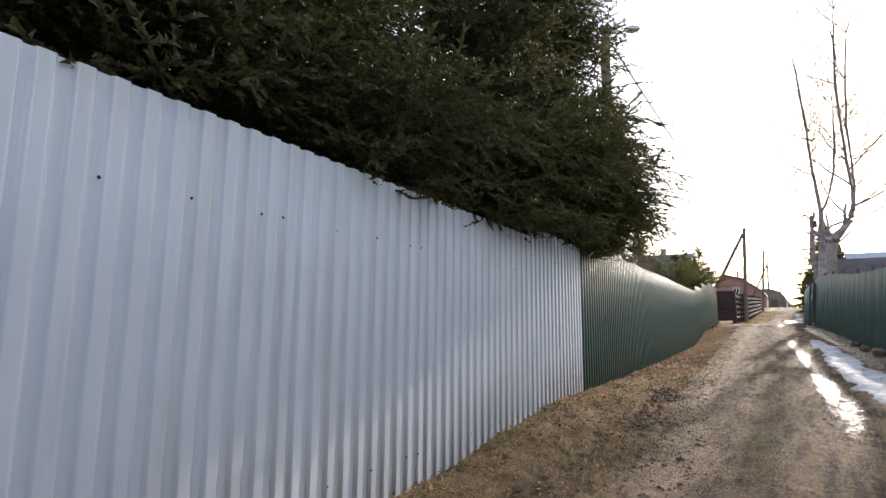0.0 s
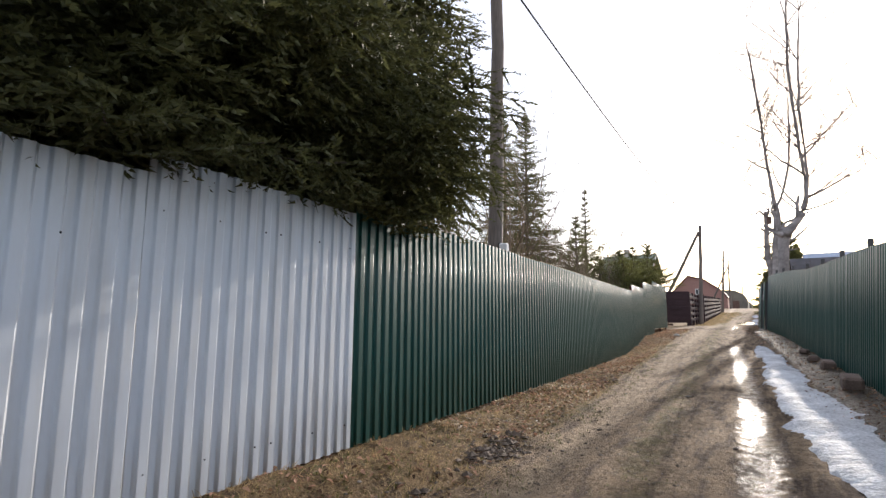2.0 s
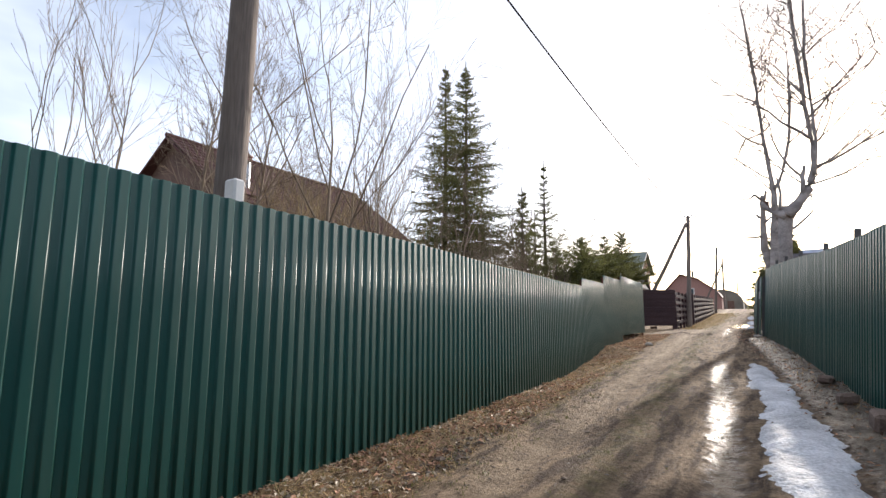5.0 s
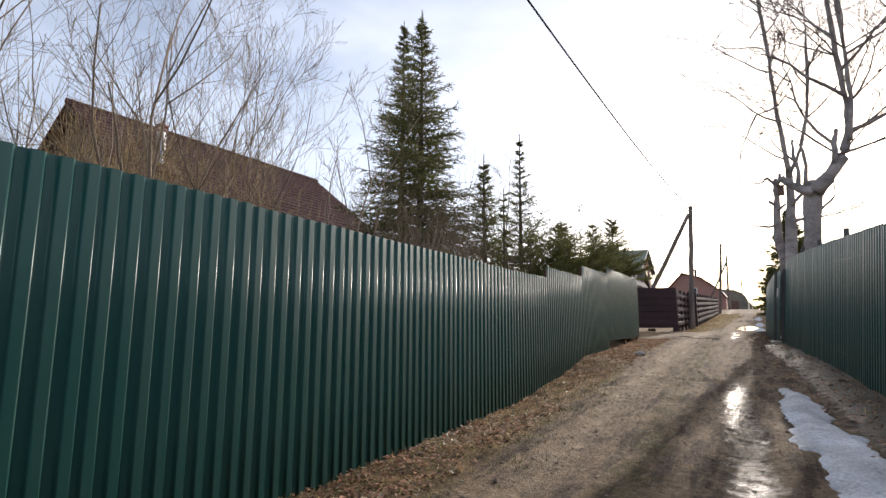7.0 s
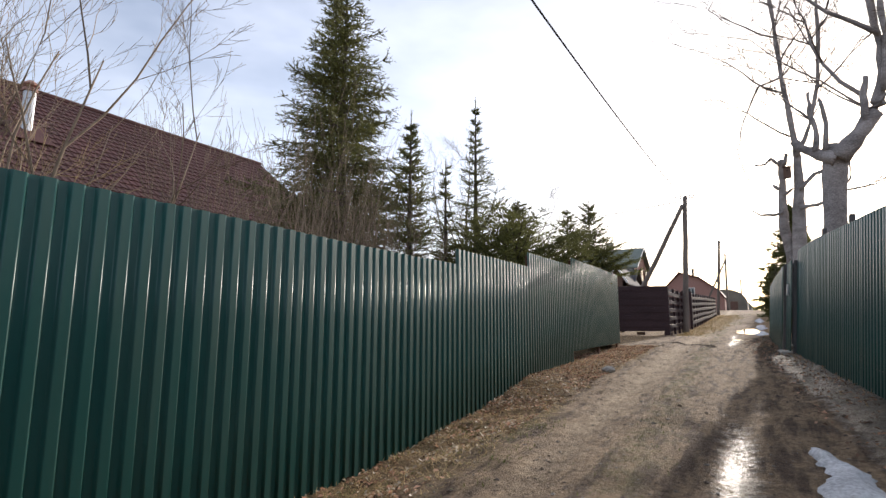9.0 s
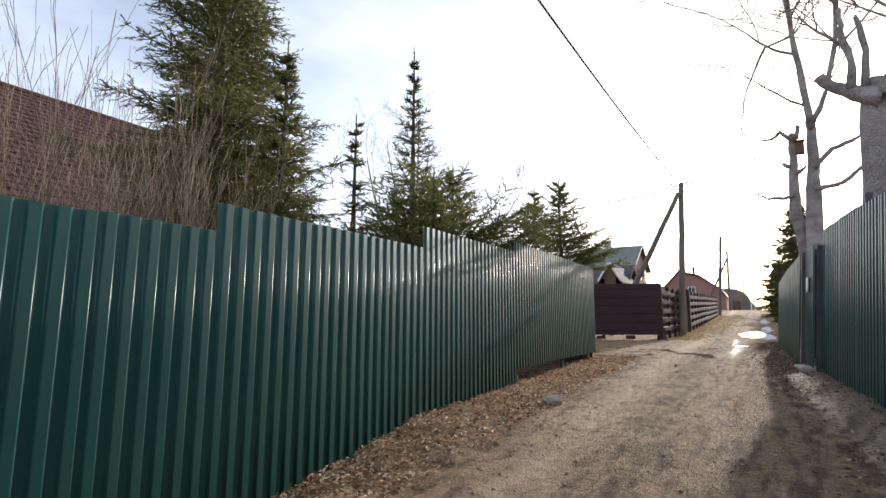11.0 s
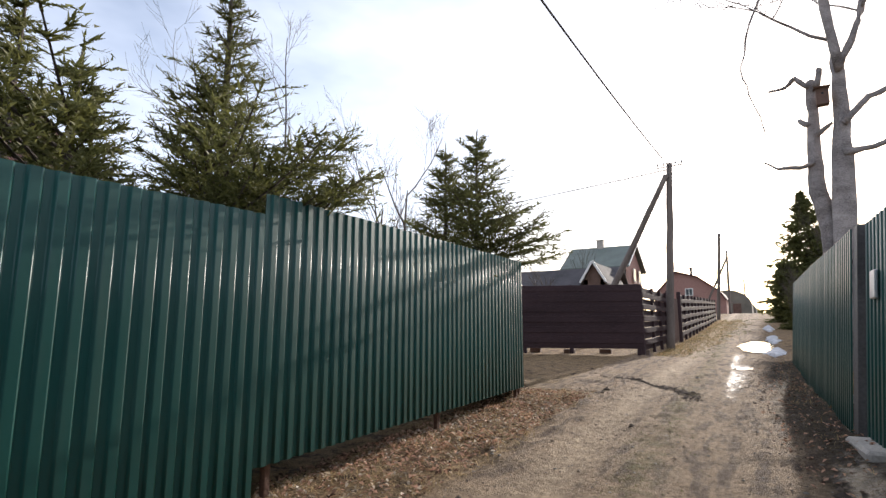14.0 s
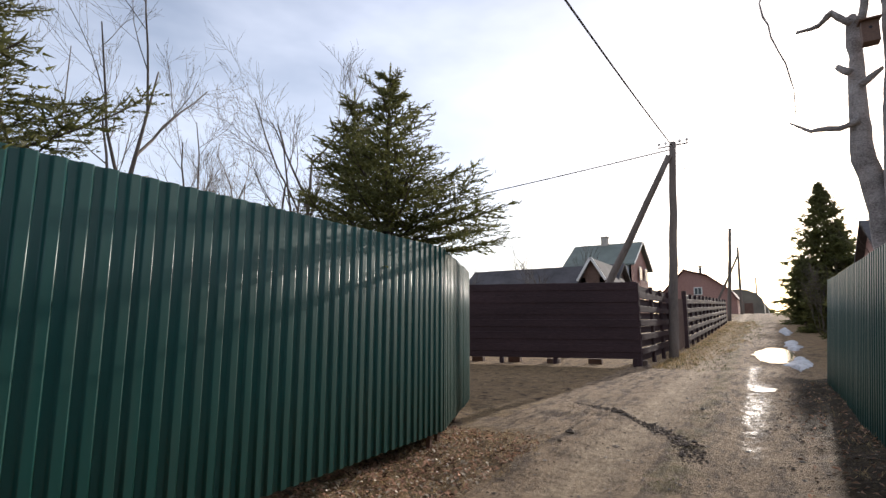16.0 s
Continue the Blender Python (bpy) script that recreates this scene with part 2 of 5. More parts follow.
    l.new(colour, tone.inputs["A"])
    l.new(patch, tone.inputs["B"])
    colour = tone.outputs["Result"]
    l.new(colour, p.inputs["Base Color"])
    rough = n.new("ShaderNodeMapRange")
    rough.inputs["To Min"].default_value, rough.inputs["To Max"].default_value = 0.95, 0.29
    l.new(weight("mud", 7.5, 0.13), rough.inputs["Value"])
    l.new(rough.outputs["Result"], p.inputs["Roughness"])
    p.inputs["Specular IOR Level"].default_value = 0.22
    b1, b2 = n.new("ShaderNodeBump"), n.new("ShaderNodeBump")
    b1.inputs["Strength"].default_value, b1.inputs["Distance"].default_value = 1.0, 0.06
    b2.inputs["Strength"].default_value, b2.inputs["Distance"].default_value = 1.0, 0.015
    l.new(noise_tex(16, 6, 0.7), b1.inputs["Height"])
    l.new(noise_tex(75, 5, 0.7), b2.inputs["Height"])
    l.new(b1.outputs["Normal"], b2.inputs["Normal"])
    l.new(b2.outputs["Normal"], p.inputs["Normal"])
    return m


M_GROUND = ground_material()


# ---- mesh helpers ----
def mesh_of(name, verts, faces, mat, smooth=False):
    me = bpy.data.meshes.new(name)
    me.from_pydata([tuple(v) for v in verts] if not isinstance(verts, np.ndarray) else verts.tolist(), [], faces if isinstance(faces, list) else faces.tolist())
    me.materials.append(mat)
    if smooth:
        me.polygons.foreach_set("use_smooth", [True] * len(me.polygons))
    me.update()
    return me


def part(name, verts, faces, mat, parent, label="", smooth=False):
    ob = new(name, mesh_of(name, verts, faces, mat, smooth))
    ob.parent = parent
    return tagged(ob, label) if label else ob


def part_of(name, me, parent, label=""):
    ob = new(name, me)
    ob.parent = parent
    return tagged(ob, label) if label else ob


def thing(name, label, category, group="", kind="", at=(0, 0, 0)):
    ob = new(name)
    ob.empty_display_size = 0.2
    ob.location = at
    return tagged(ob, label, category, group, kind)


def bevelled(name, size, mat, bevel=0.008, at=(0, 0, 0), turn=0.0, lean=(0, 0)):
    """A mesh box with rounded edges: size, centre, turn about z in degrees."""
    bm = bmesh.new()
    bmesh.ops.create_cube(bm, size=1, matrix=Matrix.Diagonal((*size, 1)))
    bmesh.ops.bevel(bm, geom=bm.edges[:], offset=min(bevel, min(size) * 0.4), segments=1, affect="EDGES")
    bmesh.ops.transform(bm, matrix=pose(*at, lean[0], lean[1], turn), verts=bm.verts[:])
    me = bpy.data.meshes.new(name)
    bm.to_mesh(me)
    bm.free()
    me.materials.append(mat)
    return me


def tubes(paths, sides=6):
    """Vertices and faces of tapered tubes along paths: each a list of (point, radius)."""
    verts, faces = [], []
    for path, k in ((q, sides) if isinstance(q, list) else q for q in paths):
        base, rings = len(verts), len(path)
        for i, (p, r) in enumerate(path):
            r = float(r)
            a, b = path[max(i - 1, 0)][0], path[min(i + 1, rings - 1)][0]
            d = (Vector(b) - Vector(a)).normalized()
            u = d.cross((0.31, 0.17, 0.93) if abs(d.z) < 0.95 else (1, 0, 0)).normalized()
            w = d.cross(u)
            for j in range(k):
                t = 2 * math.pi * j / k
                verts.append(tuple(Vector(p) + r * (math.cos(t) * u + math.sin(t) * w)))
        for i in range(rings - 1):
            for j in range(k):
                a, b = base + i * k + j, base + i * k + (j + 1) % k
                faces.append((a, b, b + k, a + k))
        faces.append(tuple(range(base + k - 1, base - 1, -1)))
        faces.append(tuple(base + (rings - 1) * k + j for j in range(k)))
    return verts, faces


# ---- the ground ----
def value_noise(x, y, seed):
    xi, yi = np.floor(x), np.floor(y)
    xf, yf = x - xi, y - yi
    def h(a, b):
        s = np.sin(a * 127.1 + b * 311.7 + seed * 74.7) * 43758.5453
        return s - np.floor(s)
    u, v = xf * xf * (3 - 2 * xf), yf * yf * (3 - 2 * yf)
    return (h(xi, yi) * (1 - u) + h(xi + 1, yi) * u) * (1 - v) + (h(xi, yi + 1) * (1 - u) + h(xi + 1, yi + 1) * u) * v - 0.5


def smooth01(a, b, x):
    t = np.clip((x - a) / (b - a), 0, 1)
    return t * t * (3 - 2 * t)


def fence_x(y):
    """The left fence's line."""
    return -2.65 - 0.0566 * (np.asarray(y, float) - 6.2)


def fence_line(y):
    """The left fence with its turned-off end."""
    y = np.asarray(y, float)
    return np.where(y < 36.05, fence_x(y), -4.34 - 0.4265 * (y - 36.05))


def right_x(y):
    """The right fence's line."""
    return np.interp(np.asarray(y, float), [-60, 14.85, 25.7, 30.3, 33.2, 34.5, 38.7, 46.0, 60.0], [6.45, 1.87, 1.207, 0.80, 0.57, 0.29, 0.15, 0.05, -0.2])


def road_z(y):
    z = np.interp(y, [-60, -8, 0, 14, 24, 30, 36, 46, 51, 60, 84, 100, 125, 160, 700], [-1.6, -0.25, 0.02, 0.56, 0.96, 1.22, 1.38, 1.56, 1.70, 2.08, 3.40, 4.30, 5.0, 4.4, 4.0])
    return z


def centre_x(y):
    """The middle of the road, between the two wheel tracks."""
    return np.interp(y, [-60, 0, 36, 60, 100, 700], [0.1, -0.15, -1.75, -2.5, -3.2, -8.0])


PUDDLES = (
    (43.2, 43.9, -1.2, -1.1, 0.16, 9), (50.3, 57.0, -1.0, -1.05, 0.45, 10),
)


def rut_u(y):
    """How far right of the lane's middle the wet wheel track runs."""
    return np.interp(y, [6, 12, 16, 20, 24, 29], [0.95, 0.95, 0.92, 0.82, 0.74, 0.62])


def puddle_level(q, y):
    """The water's height: it follows the fall of the rut."""
    za, zb = (float(raw_ground(x, y_, False)) for x, y_ in ((q[2], q[0]), (q[3], q[1])))
    return za + (zb - za) * (y - q[0]) / (q[1] - q[0]) - 0.012


def ground_z(x, y, fine=True):
    """The ground, with the puddles' hollows pressed into it."""
    x, y = np.asarray(x, float), np.asarray(y, float)
    z = raw_ground(x, y, fine)
    for q in PUDDLES:
        t = (y - q[0]) / (q[1] - q[0])
        off = np.abs(x - q[2] - (q[3] - q[2]) * t) / (q[4] * 1.35)
        w = smooth01(1.25, 0.7, off + 0.4 * value_noise(x * 5, y * 3, q[5])) * smooth01(-0.08, 0.06, t) * smooth01(1.08, 0.94, t)
        z = z * (1 - w) + (puddle_level(q, y) - 0.02) * w
    return z


def raw_ground(x, y, fine=True):
    x, y = np.asarray(x, float), np.asarray(y, float)
    z = sum(road_z(y + d) for d in (-2.4, -1.2, 0, 1.2, 2.4)) / 5
    u = x - centre_x(y)
    left = x - fence_x(y)
    near = (y < 37.5)
    z = z - 0.055 * np.exp(-((u - rut_u(y)) / 0.22) ** 2) - 0.045 * np.exp(-((u + 0.72) / 0.24) ** 2) + 0.02 * np.exp(-(u / 0.3) ** 2)
    bank = np.interp(y, [-10, 3, 6, 8, 12, 17, 22, 24, 26.5, 29, 31, 37, 40], [0.12, 0.14, 0.25, 0.19, 0.02, -0.13, -0.22, -0.17, 0.06, 0.06, -0.04, -0.02, 0])
    z = z + bank * smooth01(1.15, 0.25, left)
    z = z + 0.10 * smooth01(0.9, 0.2, right_x(y) - x) * (y < 45)
    z = z + 0.04 * value_noise(x * 0.8, y * 0.8, 1)
    if fine:
        rough = smooth01(0.25, 0.55, np.abs(np.abs(u + 0.05) - 0.67))
        z = z + (0.02 + 0.03 * rough) * value_noise(x * 4.1, y * 3.3, 2) + 0.016 * value_noise(x * 9.7, y * 8.9, 3) + 0.008 * value_noise(x * 21, y * 19, 4)
    return z


def spaced(points):
    out = []
    for a, b, n in points:
        out += list(np.linspace(a, b, n, endpoint=False))
    return np.array(out + [points[-1][1]])


def make_ground():
    xs = spaced([(-700, -120, 12), (-120, -30, 18), (-30, -8, 22), (-8, -4.9, 16), (-4.9, 2.4, 84), (2.4, 6, 16), (6, 30, 18), (30, 700, 16)])
    ys = spaced([(-300, -40, 10), (-40, 0, 40), (0, 46, 420), (46, 60, 60), (60, 130, 70), (130, 300, 30), (300, 1500, 12)])
    X, Y = np.meshgrid(xs, ys)
    Z = ground_z(X, Y)
    nx, ny = len(xs), len(ys)
    idx = np.arange(nx * ny).reshape(ny, nx)
    faces = np.stack([idx[:-1, :-1], idx[:-1, 1:], idx[1:, 1:], idx[1:, :-1]], -1).reshape(-1, 4)
    me = mesh_of("ground", np.stack([X, Y, Z], -1).reshape(-1, 3), faces, M_GROUND, True)
    u, left, right = X - centre_x(Y), X - fence_x(Y), right_x(Y) - X
    lane = smooth01(47, 50, Y)
    edge_l = np.where(Y < 38, left, u + 2.3)
    edge_r = np.where(Y < 45, right, 2.0 - u)
    wob = 0.5 * value_noise(X * 0.9, Y * 0.5, 7)
    side = (smooth01(38, 36.5, Y) + smooth01(47, 50, Y)) * smooth01(1.35, 0.75, edge_l + wob) + (X < fence_x(Y) - 6) * 0.6
    grass = np.clip(side, 0, 1) * 0.95 + (0.15 + 0.4 * (Y > 28)) * smooth01(0.55, 0.2, edge_r + wob) + 0.35 * np.exp(-(u / 0.32) ** 2) * (Y > 4)
    grass = np.where((edge_l < -0.3) | (edge_r < -0.3), 0.85, grass)
    tracks = np.exp(-((u - rut_u(Y)) / 0.28) ** 2) + 0.45 * np.exp(-((u + 0.72) / 0.24) ** 2)
    wet = smooth01(6, 10, Y) * smooth01(27, 23, Y) + smooth01(36, 39, Y) * smooth01(62, 50, Y) * 0.12
    mud = tracks * (0.25 + 0.4 * wet) + 0.85 * smooth01(1.1, 0.45, edge_r) * smooth01(35, 32, Y) + 0.35 * smooth01(1.5, 0.9, edge_l) * smooth01(0.7, 1.1, edge_l) * (Y < 9)
    mud = mud + (0.22 + 0.3 * value_noise(X * 1.7, Y * 0.7, 9)) * smooth01(36, 39, Y) * smooth01(53, 47, Y) * smooth01(0.2, 0.8, u) * smooth01(2.0, 1.5, u)
    silt = 0.5 * np.exp(-((u + 0.72) / 0.3) ** 2) + 0.22 * smooth01(20, 30, Y) + 0.1
    moss = 0.4 * np.exp(-(u / 0.38) ** 2) * smooth01(2, 6, Y) + 0.36 * smooth01(0.9, 0.4, edge_r) * (Y > 30) * (Y < 44) + (0.42 + 0.5 * value_noise(X * 0.9, Y * 0.6, 31)) * np.exp(-((left - 1.15) / 0.2) ** 2) * smooth01(8, 11, Y) * smooth01(28, 24, Y)
    bank = 0.75 * smooth01(1.05, 0.5, edge_r + 0.6 * wob) * (Y > 3) * (Y < 46) * (edge_r > -0.4)
    for name, w in (("grass", grass), ("mud", mud), ("silt", silt), ("moss", moss), ("bank", bank)):
        me.attributes.new(name, "FLOAT", "POINT").data.foreach_set("value", np.clip(w, 0, 1).ravel().astype(np.float32))
    tagged(new("ground", me), "rutted earth lane with mud, gravel and matted dry grass", "ground", kind="structure")


make_ground()


def gz(x, y):
    return float(ground_z(x, y))


# ---- profiled steel fences ----
PITCH = 0.1375
def rounded_profile(corners, r=0.0048, n=3):
    """The section of one rib, its folds rounded."""
    out = []
    k = len(corners)
    for i in range(k):
        p = Vector(corners[i])
        a = Vector(corners[i - 1]) - (Vector((PITCH, 0)) if i == 0 else Vector((0, 0)))
        b = Vector(corners[(i + 1) % k]) + (Vector((PITCH, 0)) if i == k - 1 else Vector((0, 0)))
        s, e = p + (a - p).normalized() * r, p + (b - p).normalized() * r
        for j in range(n + 1):
            t = j / n
            q = s * (1 - t) ** 2 + p * 2 * t * (1 - t) + e * t * t
            out.append((q.x, q.y))
    return tuple(out)


PROFILE = rounded_profile(((0.004, 0.0), (0.056, 0.0), (0.0655, 0.021), (0.1280, 0.021)), 0.0058)


def sheet(name, ribs, a, b, bottom, top, mat, tilt=0.0):
    """One profiled sheet that runs from a to b in plan, with its bottom and top heights at both ends; tilt: how far it leans back for each metre of height."""
    a, b = Vector((*a, 0)), Vector((*b, 0))
    along = (b - a).normalized()
    out = Vector((along.y, -along.x, 0))
    pts = [((i * PITCH + p) / (ribs * PITCH), d) for i in range(ribs) for p, d in PROFILE]
    pts = [(0.0, 0.006)] + [q for q in pts if 0.001 < q[0] < 0.999] + [(1.0, 0.006)]
    fold = [abs(q[0] - p[0]) * ribs * PITCH < 0.0052 for p, q in zip(pts, pts[1:])]
    verts, faces = [], []
    length = (b - a).length
    rows = 4
    set_off = (random.uniform(0.0, 0.003), random.uniform(-0.004, -0.001))
    for shift in (0.0, -0.003):
        for k in range(rows):
            f = k / (rows - 1)
            for s, d in pts:
                q = a + along * (s * length) + out * (d + shift)
                lo, hi = bottom[0] + (bottom[1] - bottom[0]) * s, top[0] + (top[1] - top[0]) * s
                q += out * (set_off[0] + (set_off[1] - set_off[0]) * s + 0.0012 * noise.noise((q.x * 1.1, q.y * 1.1, f * 2.3)))
                q -= out * (tilt * (hi - lo) * (f - 0.5))
                verts.append((q.x, q.y, lo + (hi - lo) * f))
    m = len(pts)
    for side in (0, 1):
        for k in range(rows - 1):
            for i in range(m - 1):
                o = side * rows * m + k * m + i
                quad = (o, o + 1, o + m + 1, o + m)
                faces.append(quad if side == 0 else quad[::-1])
    back = rows * m
    for k in (0, rows - 1):
        for i in range(m - 1):
            o = k * m + i
            quad = (o, o + 1, o + 1 + back, o + back)
            faces.append(quad[::-1] if k == 0 else quad)
    me = mesh_of(name, verts, faces, mat)
    n = 2 * (rows - 1) * (m - 1)
    me.polygons.foreach_set("use_smooth", [i < n and fold[i % (m - 1)] for i in range(len(me.polygons))])
    return me


def screw_mesh():
    bm = bmesh.new()
    bmesh.ops.create_cone(bm, cap_ends=True, segments=6, radius1=0.0085, radius2=0.004, depth=0.007, matrix=pose(0, 0, 0, 0, 90, 0))
    me = bpy.data.meshes.new("screw")
    bm.to_mesh(me)
    bm.free()
    me.materials.append(M_SCREW)
    return me


SCREW = screw_mesh()


def screw(parent, p, turn=0.0):
    ob = part_of("screw", SCREW, parent)
    ob.matrix_basis = pose(*p, 0, 0, turn)


def fence_run(owner, y0, y1, ribs, heights, mat, line, side, tilt=0.0):
    """Sheets along a line from y0 to y1; heights(y) gives bottom and top; side: 1 faces +x, -1 faces -x."""
    width = ribs * PITCH
    y, k = y0, 0
    while y < y1 - 0.05:
        e = min(y + width, y1)
        n = max(1, round((e - y) / PITCH))
        jit = random.uniform(-0.008, 0.008)
        (b0, t0), (b1, t1) = heights(y + 0.001), heights(e - 0.001)
        f = min(e + 0.025, y1)
        pa, pb = (float(line(y)), y), (float(line(f)), f)
        if side < 0:
            me = sheet("sheet", n, pb, pa, (b1 + jit, b0 + jit), (t1 + jit, t0 + jit), mat, tilt)
        else:
            me = sheet("sheet", n, pa, pb, (b0 + jit, b1 + jit), (t0 + jit, t1 + jit), mat, tilt)
        part_of("sheet", me, owner)
        y = e
        k += 1


def rail(owner, pts, mat=M_STEEL):
    v, f = tubes([[(p, 0.02) for p in pts]], 4)
    part("rail", v, f, mat, owner)


# white stretch
def white_h(y):
    return (np.interp(y, [-9, 3, 5.6, 6.17], [0.06, 0.265, 0.34, 0.37]), 2.515) if y < 5.605 else ((np.interp(y, [5.6, 6.17, 6.18, 7.7], [0.34, 0.37, 0.51, 0.53])), 2.635)


white = thing("fence", "white coated profiled steel fence with dark screw heads", "fence", kind="structure")
fence_run(white, -9.0 - 0.02, 5.625 - 0.02, 10, white_h, M_WHITE, fence_x, 1)
fence_run(white, 5.605, 7.62, 10, white_h, M_WHITE, fence_x, 1)
for y0, zt, zb in ((0.93, 2.075, 0.52), (5.71, 2.295, 0.745)):
    base = y0
    steps = (0.0, 0.41, 0.82, 0.97)
    for j in range(-5 if y0 < 1 else 0, 4 if y0 < 1 else 2):
        for s in steps:
            y = y0 + j * 1.41 + s
            if (y0 < 1 and y > 5.5) or y > 7.55 or y < -4:
                continue
            for z in (zt, zb):
                screw(white, (float(fence_x(y)) + 0.021, y, z + random.uniform(-0.008, 0.008)))
for y in (-7, -4.2, -1.4, 1.4, 4.2, 7.55):
    part_of("post", bevelled("post", (0.06, 0.06, 2.6), M_STEEL, 0.005, (float(fence_x(y)) - 0.07, y, gz(fence_x(y), y) + 0.78)), white)
for z0, z1 in ((0.52, 0.54), (2.07, 2.08)):
    rail(white, [(float(fence_x(-9)) - 0.026, -9, z0), (float(fence_x(7.5)) - 0.026, 7.5, z1)])

# green stretch, four lengths that step up with the slope
GREEN = (
    (7.625, 23.86, ((7.625, 0.53), (15.3, 0.53), (18.5, 0.565), (21.7, 0.63), (23.86, 0.76)), ((7.625, 2.70), (10, 2.755), (15.3, 2.80), (21.8, 2.835), (23.86, 2.855))),
    (23.86, 26.80, ((23.86, 0.77), (26.8, 1.10)), ((23.86, 3.08), (26.8, 3.125))),
    (26.80, 29.93, ((26.8, 1.19), (29.93, 1.21)), ((26.8, 3.39), (29.93, 3.47))),
    (29.93, 36.05, ((29.93, 1.465), (36.05, 1.505)), ((29.93, 3.655), (36.05, 3.76))),
)
green = thing("fence", "dark green coated profiled steel fence stepping up the lane", "fence", kind="structure")
for y0, y1, lo, hi in GREEN:
    fence_run(green, y0, y1, 8, lambda y: (float(np.interp(y, *zip(*lo))), float(np.interp(y, *zip(*hi)))), M_GREEN, fence_x, 1)
    n = max(2, round((y1 - y0) / 2.6))
    for i in range(n + 1):
        y = y0 + 0.2 + (y1 - y0 - 0.4) * i / n
        x = float(fence_x(y))
        top = float(np.interp(y, *zip(*hi)))
        g = gz(x - 0.08, y)
        part_of("post", bevelled("post", (0.06, 0.06, top - g + 0.25), M_RUST, 0.005, (x - 0.065, y, (top - 0.04 + g - 0.3) / 2)), green, "rusty square steel post")
    for share in (0.18, 0.83):
        pts = []
        for y in np.linspace(y0 + 0.02, y1 - 0.02, 5):
            b, t = float(np.interp(y, *zip(*lo))), float(np.interp(y, *zip(*hi)))
            pts.append((float(fence_x(y)) - 0.026, float(y), b + (t - b) * share))
        rail(green, pts, M_RUST)
        y = y0 + 0.1
        while y < y1:
            b, t = float(np.interp(y, *zip(*lo))), float(np.interp(y, *zip(*hi)))
            screw(green, (float(fence_x(y)) + 0.003, y, b + (t - b) * share + random.uniform(-0.03, 0.03)))
            y += PITCH * random.choice((2, 3, 3, 4))
# the last length turns off behind the corner
ca, cb = (float(fence_x(36.05)), 36.05), (-5.47, 38.7)
vec = Vector((cb[0] - ca[0], cb[1] - ca[1]))
for i in range(3):
    p, q = Vector(ca) + vec * (i / 3), Vector(ca) + vec * ((i + 1) / 3)
    part_of("sheet", sheet("sheet", 7, p, q, (1.505, 1.52), (3.76, 3.74), M_GREEN), green)
for i in range(3):
    p = Vector(ca) + vec * (0.03 + 0.47 * i)
    part_of("post", bevelled("post", (0.06, 0.06, 2.5), M_RUST, 0.005, (p.x - 0.08, p.y - 0.02, 2.46)), green, "rusty square steel post")

# right fence with a wicket
def right_lo(y):
    return float(np.interp(y, [-9, 0, 15, 23, 27, 31, 33.2, 34.5, 39, 44.5], [-0.2, 0.12, 0.58, 0.98, 1.14, 1.25, 1.36, 1.42, 1.48, 1.58]))


def right_hi(y):
    return float(np.interp(y, [-9, 0, 13.3, 14.9, 20, 22.4, 25.6, 30.6, 33.25, 34.4, 36.2, 36.3, 40, 44.5], [2.05, 2.4, 2.80, 2.89, 3.10, 3.24, 3.52, 3.83, 3.93, 3.68, 3.66, 3.66, 3.70, 3.78]))


LEANING = 0.085
rfence = thing("fence", "weathered green profiled steel fence on grey posts, run back unseen to block sky", "fence", kind="structure")
# the stretch before y 3 is unseen, added to block low sky
for y0, y1 in ((-9.0, 33.2), (34.5, 44.4)):
    fence_run(rfence, y0, y1, 8, lambda y: (right_lo(y), right_hi(y)), M_GREEN, right_x, -1, tilt=LEANING)
    for share in (0.16, 0.84):
        rail(rfence, [(float(right_x(y)) + 0.028 + LEANING * (right_hi(y) - right_lo(y)) * (share - 0.5), float(y), right_lo(y) + (right_hi(y) - right_lo(y)) * share) for y in np.linspace(y0 + 0.03, y1 - 0.03, 9)])
for y in (-8.5, -5.6, -2.8, 0.0, 2.6, 5.2, 7.6, 10.0, 12.4, 14.85, 17.2, 19.6, 22.2, 25.7, 28.2, 30.35, 33.1, 34.6, 36.9, 39.4, 42.0, 44.3):
    x, top = float(right_x(y)), right_hi(y) + (0.16 if y < 33 else -0.04 if y < 34 else 0.05)
    part_of("post", bevelled("post", (0.08, 0.08, top - gz(x, y) + 0.3), M_STEEL, 0.006, (x + 0.065, y, (top + gz(x, y) - 0.3) / 2), 0, (0, 4.85)), rfence, "grey square steel post")

# the wicket hangs a little in front of the fence line, with slits at both jambs
wicket = thing("wicket_gate", "narrow green profiled steel wicket gate with a latch", "gate")
WA, WB = Vector((0.37, 34.12)), Vector((0.44, 33.16))
part_of("sheet", sheet("sheet", 7, WA, WB, (1.47, 1.47), (3.65, 3.68), M_GREEN, tilt=LEANING), wicket)
part_of("latch", bevelled("latch", (0.03, 0.20, 0.28), M_ZINC, 0.01, (0.40, 33.62, 2.98), 4, (0, 4.85)), wicket, "worn metal latch plate")
for z in (1.72, 2.6, 3.5):
    part_of("gate_frame", bevelled("gate_frame", (0.04, 0.92, 0.04), M_STEEL, 0.005, (0.445 + LEANING * (z - 2.6), 33.64, z), 4.2), wicket)
for y, x in ((33.24, 0.475), (34.06, 0.415)):
    part_of("gate_frame", bevelled("gate_frame", (0.04, 0.04, 1.98), M_STEEL, 0.005, (x, y, 2.62), 4.2, (0, 4.85)), wicket)
